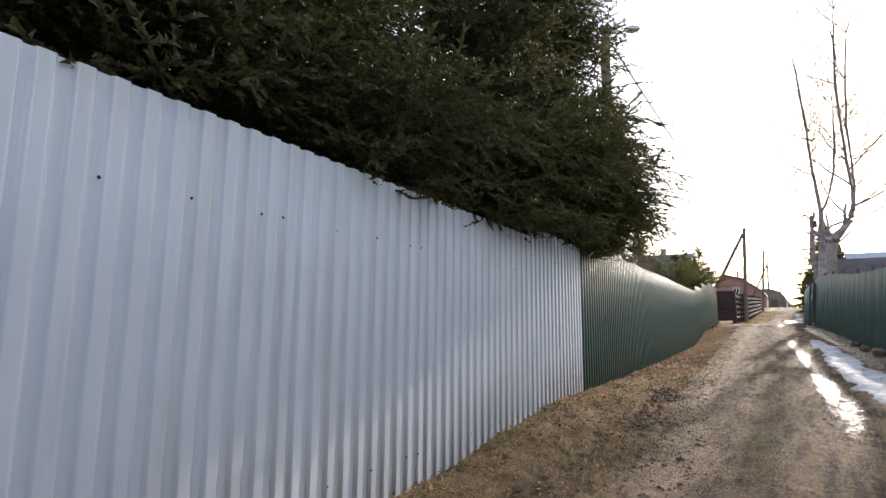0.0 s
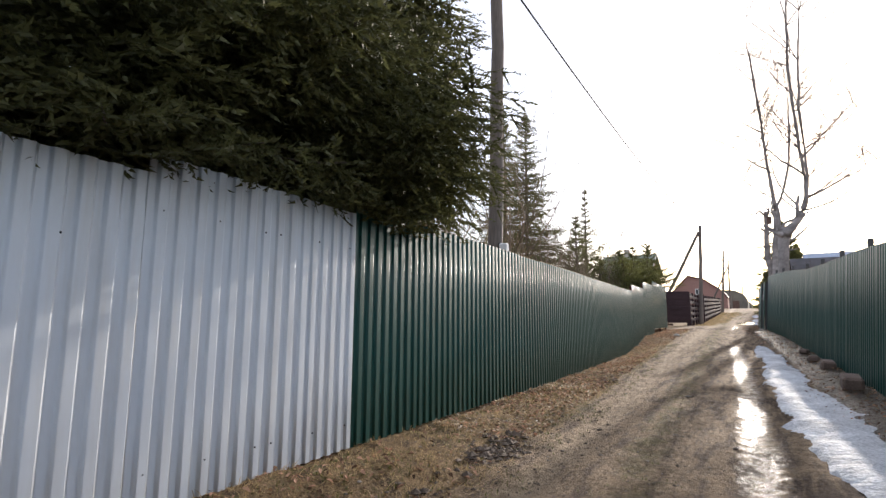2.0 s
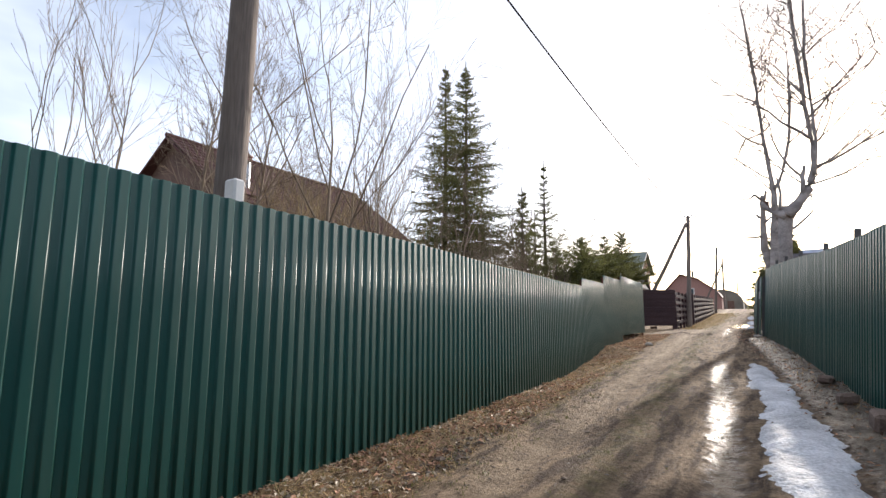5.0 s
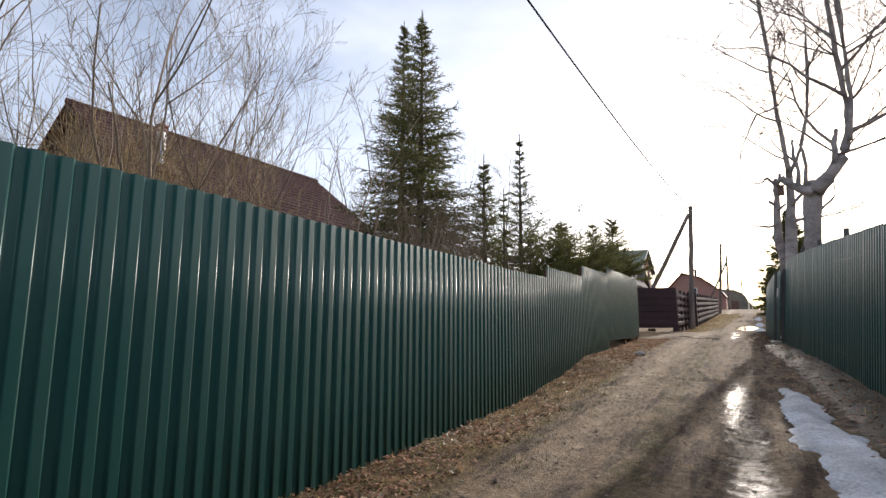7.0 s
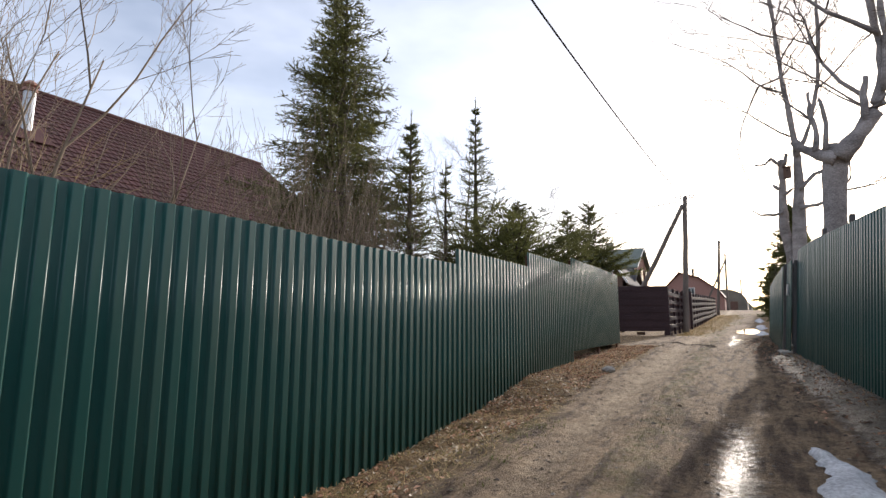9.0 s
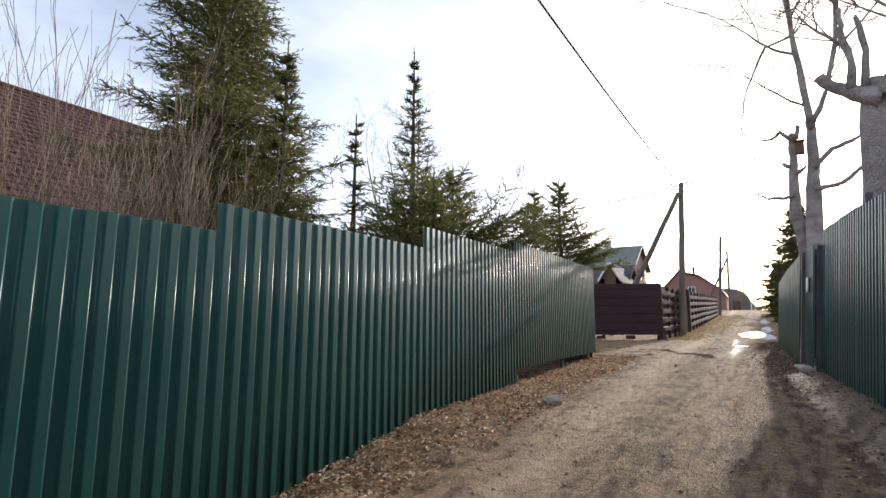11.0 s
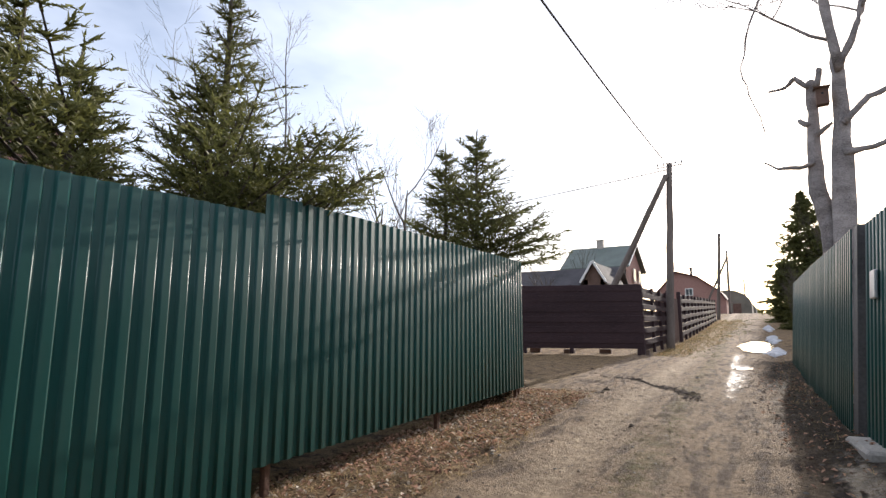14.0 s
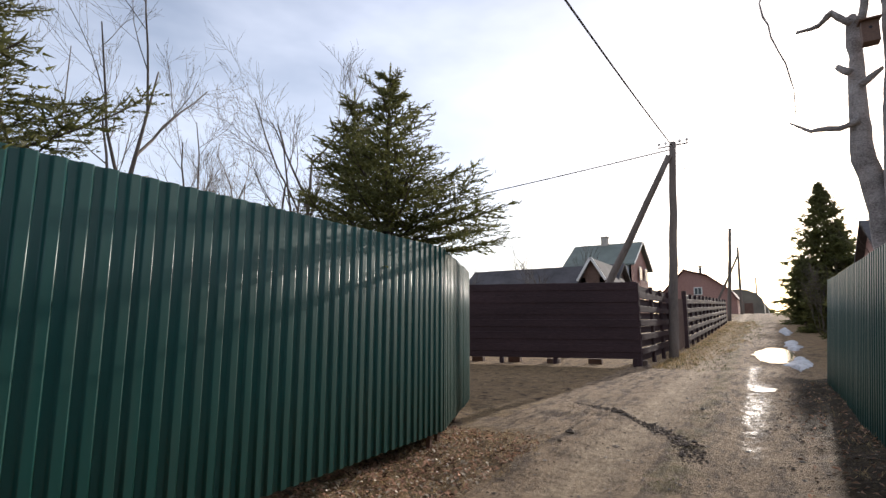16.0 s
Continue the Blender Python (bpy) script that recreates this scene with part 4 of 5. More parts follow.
def spruce(name, label, at, H, R, seed, step=0.34, per=6, droop=0.35, clear=0.3, needles=14, spray=0.16, nlen=0.03, nwid=0.005, gap=0.09, mat=None, taper=0.85, group="spruces", lean=0.0, jag=0.3, boost=(), hang=0.25, reach=0.75, over=None, edge=0.8):
    """A spruce: trunk, whorls of limbs that droop and lift at the tip, side twigs set with needle sprays. boost: extra limbs (height, azimuth, length)."""
    rnd = np.random.RandomState(seed)
    paths, org, dirs, lens = [], [], [], []
    limbs = []
    z = clear
    while z < H - 0.25:
        f = z / H
        L = R * (1 - f) ** taper
        k = per if f < 0.8 else max(3, per - 2)
        for i in range(k):
            limbs.append((z + rnd.uniform(-0.12, 0.12), 2 * math.pi * (i + rnd.uniform(-0.35, 0.35)) / k + z * 2.4, max(0.1, L * rnd.uniform(1 - jag, 1 + 0.45 * jag))))
        z += step * rnd.uniform(0.8, 1.2) * (1.0 if f < 0.75 else 0.85)
    limbs += list(boost)
    for z, az, L in limbs:
        f = z / H
        el = (0.75 * f ** 1.5 - droop * (1 - f)) + rnd.uniform(-0.2, 0.2)
        slim = min(1.0, 0.3 + 2.3 * (1 - f))
        h = np.array([math.cos(az), math.sin(az), 0.0])
        n = max(4, int(L / 0.22))
        pts = []
        p = np.array([0, 0, z])
        for i in range(n + 1):
            s = i / n
            pts.append(p.copy())
            e2 = el + 0.45 * s * s * (1 - f) - 0.10 * math.sin(3 * s)
            p = p + (h * math.cos(e2) + np.array([0, 0, math.sin(e2)])) * (L / n)
        pts = np.array(pts)
        paths.append(([(tuple(q), max(0.003, 0.006 + 0.014 * L * (1 - i / n) * 0.6)) for i, q in enumerate(pts)], 4))
        count = max(4, int(L / gap))
        for j in range(count):
            s = 0.12 + 0.88 * (j + rnd.uniform(0, 1)) / count
            q = s * n
            i0 = min(int(q), n - 1)
            o = pts[i0] + (pts[i0 + 1] - pts[i0]) * (q - i0)
            ax = pts[i0 + 1] - pts[i0]
            ax /= np.linalg.norm(ax)
            side = np.cross(ax, [0, 0, 1.0])
            side /= np.linalg.norm(side) + 1e-9
            tl = (0.42 * L * (1.05 - s) ** edge + spray * 0.8) * rnd.uniform(0.6, 1.15)
            tl = min(tl, reach) * slim
            for sg in (-1, 1):
                dv = ax * 0.75 + side * sg * rnd.uniform(0.6, 1.0) + np.array([0, 0, rnd.uniform(-1.0, 0.35) * hang * 1.6 * (1.15 - f) - 0.05])
                dv /= np.linalg.norm(dv)
                m = max(1, round(tl / (spray * 0.8)))
                r = o.copy()
                for b in range(m):
                    org.append(r.copy())
                    dd = dv + rnd.uniform(-0.22, 0.22, 3)
                    dirs.append(dd)
                    lens.append(spray * slim * rnd.uniform(0.8, 1.25))
                    if rnd.rand() < 0.6:
                        org.append(r.copy())
                        sd = np.cross(dv, [0, 0, 1.0]) * rnd.choice((-1, 1))
                        dirs.append(dv * 0.7 + sd * 0.7 + np.array([0, 0, rnd.uniform(-1.8, 0.2) * hang]))
                        lens.append(spray * slim * rnd.uniform(0.6, 1.1))
                    r = r + dv * (tl / m)
                    dv = dv + np.array([0, 0, -0.05 * droop])
        org.append(pts[-2])
        dirs.append(pts[-1] - pts[-2])
        lens.append(np.linalg.norm(pts[-1] - pts[-2]) + spray * slim * 0.6)
    for z in np.arange(max(clear, H * 0.86), H, 0.12):
        org.append(np.array([0, 0, z]))
        dirs.append(np.array([rnd.uniform(-0.1, 0.1), rnd.uniform(-0.1, 0.1), 1]))
        lens.append(0.14)
    org, dirs, lens = np.array(org), np.array(dirs, float), np.array(lens)
    if over is not None:
        tips = org + dirs / np.linalg.norm(dirs, axis=1, keepdims=True) * lens[:, None] + np.array(at)
        keep = (tips[:, 0] < fence_line(tips[:, 1]) - 0.1) | (tips[:, 2] > over)
        org, dirs, lens = org[keep], dirs[keep], lens[keep]
        paths = [(q, k) for q, k in paths if all(p[0] + at[0] < fence_line(p[1] + at[1]) - 0.08 or p[2] + at[2] > over for p, _ in q)]
    ob = thing(name, label, "tree", group, at=at)
    r0 = 0.012 * H + 0.03
    trunk = [((0, 0, -0.2), r0 * 1.25)] + [((0.02 * math.sin(z), 0.02 * math.cos(1.3 * z), z), r0 * (1 - z / H) + 0.008) for z in np.linspace(0.2, H, 12)]
    v, f = tubes([trunk], 9)
    part("trunk", v, f, M_BARK_D, ob, smooth=True)
    v, f = tubes(paths, 4)
    tagged(part("branchwork", v, f, M_BARK_D, ob), kind="stuff")
    part_of("crown", needle_mesh("crown", org, dirs, lens, mat or M_NEEDLE, needles, nlen, nwid, rnd), ob)
    ob.rotation_euler = (0, radians(lean), 0)
    return ob


def near_spruce(label, x, y, H, R, seed, side=0, fan=(-1.5, 1.1), out=(1.7, 2.8), low=0, over=2.55, sweep=(-0.8, 0.1), **kw):
    """side: how many more long limbs lean out over the lane."""
    rnd = random.Random(seed)
    more = tuple((2.3 + 5.2 * (i / max(1, side)) ** 1.1 + rnd.uniform(-0.1, 0.1), rnd.uniform(*fan), rnd.uniform(*out) * (1 - 0.42 * i / max(1, side))) for i in range(side))
    more += tuple((rnd.uniform(2.9, 3.9), rnd.uniform(*sweep), rnd.uniform(0.8, 1.08) * out[1]) for _ in range(low))
    return spruce("spruce", label, (x, y, gz(x, y)), H, R, seed, 0.5, 6, 0.45, 1.8, 8, 0.22, 0.055, 0.027, 0.14, None, 0.5, boost=more, hang=0.62, reach=0.95, over=over, jag=0.35, edge=0.4, **kw)


near_spruce("tall dense dark spruce overhanging the fence", -4.3, 9.0, 12.5, 1.8, 11, 130, (-1.5, 0.08), (2.0, 2.8), 44, 2.55, (-0.95, -0.35))
near_spruce("tall dense dark spruce behind white fence", -4.6, 6.4, 13.5, 1.9, 12, 72, (-1.4, 0.7), (2.0, 2.9), 34, 2.5, (-0.7, 0.15))
near_spruce("tall dark spruce with drooping limbs behind white fence", -4.8, 3.8, 13.0, 1.9, 13, 66, (-1.4, 0.7), (1.9, 2.8), 20, 2.4, (-0.6, 0.5))
near_spruce("tall dark spruce beside the white fence", -5.2, 1.0, 12.5, 2.3, 14, 70, (-1.0, 1.1), (2.2, 3.0), 24, 2.5, (-0.4, 0.8))


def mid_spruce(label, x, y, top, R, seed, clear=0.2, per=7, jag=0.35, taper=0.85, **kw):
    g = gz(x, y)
    return spruce("spruce", label, (x, y, g), top - g, R, seed, 0.33, per, 0.25, clear, 7, 0.25, 0.075, 0.025, 0.175, M_NEEDLE_LIT, taper, jag=jag, hang=0.32, over=3.7 if x > -8.5 and y > 28 else 3.1, **kw)


mid_spruce("tall pointed spruce, one of a pair", -11.1, 29.2, 13.5, 2.8, 21, taper=0.95, jag=0.5)
mid_spruce("tall pointed spruce, one of a pair", -9.2, 27.6, 12.4, 2.9, 22, taper=0.88, per=9, jag=0.5, boost=tuple((0.9 + 0.16 * i, -2.2 + 0.55 * ((i * 3) % 7), 2.6) for i in range(22)))


def young_spruce(label, x, y, top, R, seed, per=5, taper=1.15, step=0.36, gap=0.17, lift=0.42, **kw):
    """A young open-grown spruce: limbs that sweep upwards, gaps between them, and a long thin leader."""
    g = gz(x, y)
    return spruce("spruce", label, (x, y, g), top - g, R, seed, step, per, -lift, 0.3, 7, 0.22, 0.062, 0.022, gap, M_NEEDLE_LIT, taper, jag=0.6, hang=0.16, over=3.7 if y > 28 else 3.1, **kw)


young_spruce("slender young spruce with a bare leader", -6.95, 29.1, 6.3, 0.95, 23, 4, 1.3, 0.42, 0.24, 0.6)
young_spruce("pointed young spruce beside the tall pair", -6.6, 27.0, 6.75, 1.1, 43, 7, 0.95, 0.30)
young_spruce("young spruce with a long leader and upswept limbs", -7.6, 32.0, 9.2, 2.3, 24, 6, 1.25, boost=tuple((0.9 + 0.17 * i, -2.6 + 0.9 * ((i * 5) % 7), 2.0 + 0.12 * ((i * 3) % 5)) for i in range(14)))
young_spruce("low broad young spruce reaching over the fence", -5.5, 30.4, 5.35, 2.2, 25, 9, 0.9, 0.26, 0.14, boost=tuple((1.4 + 0.075 * i, -0.35 + 0.085 * ((i * 5) % 13), 1.6 + 0.07 * ((i * 7) % 8)) for i in range(16)))
young_spruce("small spruce standing close behind the fence", -5.0, 28.9, 4.75, 1.4, 41, 8, 1.0, 0.28, 0.15, boost=((2.3, -1.0, 1.6), (2.6, -1.4, 1.6), (2.75, -0.6, 1.4), (2.5, -1.9, 1.4), (2.7, -1.15, 1.2), (1.9, -1.3, 1.5), (2.2, -0.9, 1.3), (2.3, -1.8, 1.4), (2.0, -2.4, 1.3)))
young_spruce("young spruce behind the fence corner", -5.2, 36.0, 6.45, 2.3, 26, 9, 0.85, 0.27, 0.14, 0.2, boost=((2.3, 0.7, 1.7), (2.5, 1.1, 1.8), (2.4, 0.2, 1.5), (2.7, 0.9, 1.6), (2.6, 0.4, 1.7)))
young_spruce("small young spruce beside a taller one", -6.04, 36.2, 6.4, 1.7, 27, 8, 0.85, 0.28, 0.14, 0.25)
young_spruce("young spruce low behind the green fence", -6.3, 29.6, 4.9, 2.0, 28, 8, 0.95, 0.28)


def far_spruce(label, x, y, top, R, seed):
    g = gz(x, y)
    return spruce("spruce", label, (x, y, g), top - g, R, seed, 0.42, 9, 0.3, 0.3, 7, 0.5, 0.22, 0.10, 0.34, M_NEEDLE_LIT, 0.95, hang=0.45, jag=0.45)


far_spruce("tall dark spruce beside the far lane", 2.9, 85.0, 15.2, 4.7, 31)
far_spruce("dark bushy conifer at the lane's far edge", 0.9, 78.0, 8.2, 1.7, 32)
far_spruce("dark bushy conifer by the lane's far edge", 1.5, 68.0, 6.2, 1.5, 33)
far_spruce("dark spruce behind a bushy conifer", 4.6, 92.0, 13.0, 2.6, 34)
far_spruce("bushy conifer at the end of the fence", 1.6, 52.0, 4.6, 1.2, 35)


def bare_tree(name, label, at, H, seed, r0=0.06, mat=None, levels=4, spread=0.5, kids=4, lean=(0, 0), upright=0.25, stems=1, category="tree", group="bare trees", twig=None, first=0.3, shrink=0.62):
    """A leafless tree or shrub: tapered trunk or stems, limbs and fine twigs."""
    rnd = random.Random(seed)
    wood, fine = [], []

    def grow(p, d, L, r, lev):
        n = 5 if lev < 2 else 4
        path, q, v = [], Vector(p), Vector(d).normalized()
        marks = []
        for i in range(n + 1):
            s = i / n
            path.append((tuple(q), max(0.0022, r * (1 - (0.86 if lev == 0 else 0.62) * s))))
            marks.append((q.copy(), v.copy(), s))
            v = (v + Vector((rnd.uniform(-1, 1), rnd.uniform(-1, 1), rnd.uniform(-0.7, 1))) * 0.16 + Vector((0, 0, upright * 0.25))).normalized()
            q = q + v * (L / n)
        (wood if lev < 1 else fine).append((path, 8 if lev == 0 else 5 if lev == 1 else 3))
        if lev < levels:
            k = kids + (1 if lev == 0 else 0) + rnd.randint(-1, 1)
            for j in range(k):
                s = (first if lev == 0 else 0.2) + (0.98 - (first if lev == 0 else 0.2)) * (j + rnd.random()) / k
                i = min(int(s * n), n - 1)
                a, av, _ = marks[i]
                b = marks[i + 1][0]
                o = a.lerp(b, s * n - i)
                t = rnd.uniform(0, 2 * math.pi)
                side = av.cross((math.cos(t), math.sin(t), 0.2)).normalized()
                dv = av * (1 - 0.45 * spread) + side * spread * rnd.uniform(0.7, 1.3)
                grow(o, dv, L * shrink * rnd.uniform(0.65, 1.15) * (1.1 - 0.4 * s), max(0.0025, r * (1 - 0.62 * s) * 0.55), lev + 1)

    for i in range(stems):
        t = 2 * math.pi * (i + rnd.random()) / stems
        o = Vector((math.cos(t), math.sin(t), 0)) * (0.12 if stems > 1 else 0)
        d = Vector((lean[0], lean[1], 1)) + (Vector((math.cos(t), math.sin(t), 0)) * 0.3 if stems > 1 else Vector())
        grow(o + Vector((0, 0, -0.15)), d, H * (0.7 if stems == 1 else 0.75) * rnd.uniform(0.85, 1.15), r0, 0)
    ob = thing(name, label, category, group, at=at)
    for path in wood:
        v, f = tubes([path])
        part("trunk" if stems == 1 else "stem", v, f, mat or M_TWIG_D, ob, smooth=True)
    v, f = tubes(fine, 3)
    tagged(part("crown", v, f, twig or mat or M_TWIG, ob), kind="stuff")
    return ob


def stand(x, y):
    return (x, y, gz(x, y))


# garden shrubs and saplings behind the green fence
for i, (x, y, h) in enumerate(((-5.4, 14.2, 5.5), (-7.2, 15.6, 6.5), (-6.0, 17.0, 7.0), (-8.2, 18.4, 7.5), (-5.2, 19.2, 5.0), (-6.6, 20.6, 6.0), (-9.4, 21.0, 7.5), (-11.0, 17.0, 8.0), (-4.9, 15.2, 6.5), (-6.2, 15.0, 7.5), (-5.6, 17.8, 6.0), (-7.6, 19.6, 7.5), (-10.5, 19.5, 8.0), (-8.6, 16.2, 8.5), (-4.6, 16.4, 7.0), (-5.8, 13.8, 7.0))):
    bare_tree("sapling", "bare leafless sapling with thin pale twigs", stand(x, y), h, 100 + i, 0.04, M_TWIG, 4, 0.5, 4, (random.uniform(-0.25, 0.25), random.uniform(-0.1, 0.3)), 0.3)
for i, (x, y, h, s) in enumerate(((-5.0, 16.0, 3.6, 7), (-5.6, 21.8, 3.8, 9), (-5.9, 23.4, 4.2, 12), (-6.8, 24.3, 4.4, 12), (-5.2, 24.6, 3.6, 10), (-7.6, 25.3, 4.0, 10), (-6.2, 25.6, 3.4, 9), (-9.0, 23.8, 4.5, 9))):
    bare_tree("shrub", "dense leafless shrub of upright brown stems", stand(x, y), h, 200 + i, 0.016, M_TWIG, 2, 0.3, 4, (0, 0), 0.5, s, "shrub", "bare shrubs")
for i, (x, y, h) in enumerate(((-6.4, 17.0, 4.0), (-7.4, 17.7, 4.4), (-8.4, 18.3, 4.8), (-6.9, 18.8, 4.0), (-9.3, 19.2, 5.0))):
    bare_tree("shrub", "dense golden-brown leafless shrub before the roof", stand(x, y), h, 230 + i, 0.014, M_STRAW, 3, 0.42, 4, (0, 0), 0.3, 9, "shrub", "bare shrubs")
for i, (x, y, h) in enumerate(((-6.4, 12.6, 6.0), (-7.6, 13.6, 7.5))):
    bare_tree("sapling", "slender leafless sapling beside the utility pole", stand(x, y), h, 300 + i, 0.03, M_TWIG, 3, 0.35, 5, (0.05, 0.05), 0.5)
bare_tree("birch", "pale leafless birch far behind the roof", stand(-34, 52), 15.5, 401, 0.2, M_BIRCH, 4, 0.5, 6, (0, 0), 0.3, twig=M_TWIG)
for i, (x, y, h) in enumerate(((-7.4, 36.4, 5.6), (-8.4, 37.2, 6.2), (-6.8, 37.4, 5.0), (-9.8, 36.6, 6.6), (-9.2, 34.0, 8.5))):
    bare_tree("tree", "leafless dark-twigged garden tree", stand(x, y), h, 500 + i, 0.09, M_TWIG_D, 4, 0.55, 5, (random.uniform(-0.1, 0.1), 0), 0.3, twig=M_TWIG_D, first=0.2)
for i, (x, y, h) in enumerate(((-13.0, 62.0, 6.0), (-19.0, 64.0, 5.5), (-24.0, 80.0, 10.0), (-22.0, 98.0, 12))):
    bare_tree("tree", "distant leafless tree by the houses", stand(x, y), h, 540 + i, 0.1, M_TWIG_D, 3, 0.55, 6, (0, 0), 0.2, twig=M_TWIG_D)


# ---- old birches behind the right fence ----
def trunk_path(points):
    """Smoothed path of (x, y, z, radius) rows."""
    out = []
    for i in range(len(points) - 1):
        for j in range(3):
            s = j / 3
            a, b = points[i], points[i + 1]
            out.append((tuple(a[k] + (b[k] - a[k]) * s for k in range(3)), a[3] + (b[3] - a[3]) * s))
    out.append((tuple(points[-1][:3]), points[-1][3]))
    return out


def old_birch(label, at, stems, seed, fork_twigs):
    ob = thing("birch", label, "tree", "old birches", at=at)
    rnd = random.Random(seed)
    wood, fine = [], []
    for st in stems:
        path = trunk_path(st)
        v, f = tubes([path], 14)
        v = [tuple(Vector(p) + 0.05 * Vector(noise.noise_vector(Vector(p) * 2.2)) + 0.03 * Vector(noise.noise_vector(Vector(p) * 6.5))) for p in v]
        part("trunk" if st is stems[0] else "limb", v, f, M_BIRCH, ob, smooth=True)
    limbs = []

    def twig(p, d, L, r, lev):
        path, q, w = [], Vector(p), Vector(d).normalized()
        n = 5 if lev < 2 else 3
        for i in range(n + 1):
            path.append((tuple(q), max(0.0038, r * (1 - 0.7 * i / n))))
            w = (w + Vector((rnd.uniform(-1, 1), rnd.uniform(-1, 1), rnd.uniform(-0.6, 0.9))) * 0.22).normalized()
            q = q + w * L / n
            if lev < 3 and i > 0:
                for _ in range(2 if lev == 1 else 1):
                    t = rnd.uniform(0, 6.28)
                    twig(q, w * 0.7 + Vector((math.cos(t), math.sin(t), rnd.uniform(-0.3, 0.6))) * 0.75, L * rnd.uniform(0.3, 0.55), r * 0.5, lev + 1)
        (limbs if lev == 0 else fine).append((path, 6 if lev == 0 else 3))

    for st in stems:
        if st[-1][2] > 8.5:
            for p in st[2:]:
                for _ in range(3):
                    t = rnd.uniform(0, 6.283)
                    twig(p[:3], (math.cos(t), math.sin(t), rnd.uniform(0.4, 1.5)), rnd.uniform(1.6, 3.4), 0.026, 0)
    for p, d, L, r in fork_twigs:
        twig(p, d, L, r, 0)
    if limbs:
        for path in limbs:
            v, f = tubes([path])
            part("branch", v, f, M_BIRCH, ob, smooth=True)
        v, f = tubes(fine, 3)
        tagged(part("crown", v, f, M_TWIG_D, ob), kind="stuff")
    return ob


def up(x0, g, *rows, slim=1.0):
    """Stem rows (x, z, radius) in world measure, turned to a tree's own origin."""
    return [(x - x0, 0.05 * i, z - g, slim * r * (1 - (0.38 if r > 0.09 else 0) * float(smooth01(5.8, 8.0, z)))) for i, (x, z, r) in enumerate(rows)]


def at(x0, g, x, z, d, L, r):
    return ((x - x0, 0.1, z - g), d, L, r)


g3 = gz(1.3, 31.3)
X3 = 1.30
old_birch("thick old birch with a heavy lopped fork", (X3, 31.3, g3), (
    up(X3, g3, (1.32, g3 - 0.3, 0.42), (1.28, 2.2, 0.34), (1.26, 3.6, 0.31), (1.30, 4.7, 0.29), (1.38, 5.5, 0.32), (1.45, 5.9, 0.30), slim=0.72),
    up(X3, g3, (1.45, 5.6, 0.27), (1.80, 6.05, 0.23), (2.12, 6.5, 0.20), (2.30, 7.1, 0.18), (2.38, 8.0, 0.17), (2.24, 9.5, 0.15), (2.18, 11.2, 0.12), (2.1, 13.5, 0.09), (2.2, 15.5, 0.06), (2.35, 17.5, 0.03), slim=0.72),
    up(X3, g3, (2.30, 6.9, 0.13), (2.45, 8.2, 0.12), (2.42, 9.6, 0.10), (2.35, 11.4, 0.08), (2.5, 13.6, 0.06), (2.75, 16.0, 0.03), slim=0.72),
    up(X3, g3, (1.40, 5.6, 0.24), (1.12, 5.75, 0.17), (0.82, 5.95, 0.12), (0.70, 6.15, 0.10), slim=0.72),
    up(X3, g3, (1.05, 5.8, 0.10), (1.10, 6.3, 0.08), (0.98, 6.8, 0.06), (1.04, 7.2, 0.04), slim=0.72),
    up(X3, g3, (1.25, 5.8, 0.10), (1.32, 6.4, 0.07), (1.22, 7.0, 0.05), slim=0.72),
    up(X3, g3, (1.95, 6.3, 0.10), (1.98, 6.9, 0.08), (2.05, 7.3, 0.06), slim=0.72),
), 61, (
    at(X3, g3, 2.3, 7.2, (0.9, 0.1, 0.25), 2.6, 0.06), at(X3, g3, 2.36, 8.2, (-0.5, 0.3, 0.85), 3.0, 0.055), at(X3, g3, 2.3, 9.0, (0.75, -0.2, 0.6), 2.8, 0.05), at(X3, g3, 2.2, 10.0, (-0.6, 0.2, 0.8), 2.4, 0.04), at(X3, g3, 2.4, 9.4, (0.8, 0.2, 0.5), 2.4, 0.04), at(X3, g3, 2.2, 11.4, (0.5, 0.3, 0.8), 2.2, 0.035), at(X3, g3, 2.05, 6.6, (0.9, -0.3, 0.1), 1.8, 0.04),
    at(X3, g3, 1.0, 6.6, (-0.35, 0.1, 0.9), 1.2, 0.03), at(X3, g3, 1.4, 4.9, (0.95, -0.2, 0.15), 1.1, 0.025), at(X3, g3, 1.98, 6.9, (-0.45, 0.2, 0.9), 3.2, 0.05), at(X3, g3, 2.15, 12.0, (-0.6, 0, 0.8), 2.0, 0.03)))
g4 = gz(1.15, 42.3)
X4 = 1.15
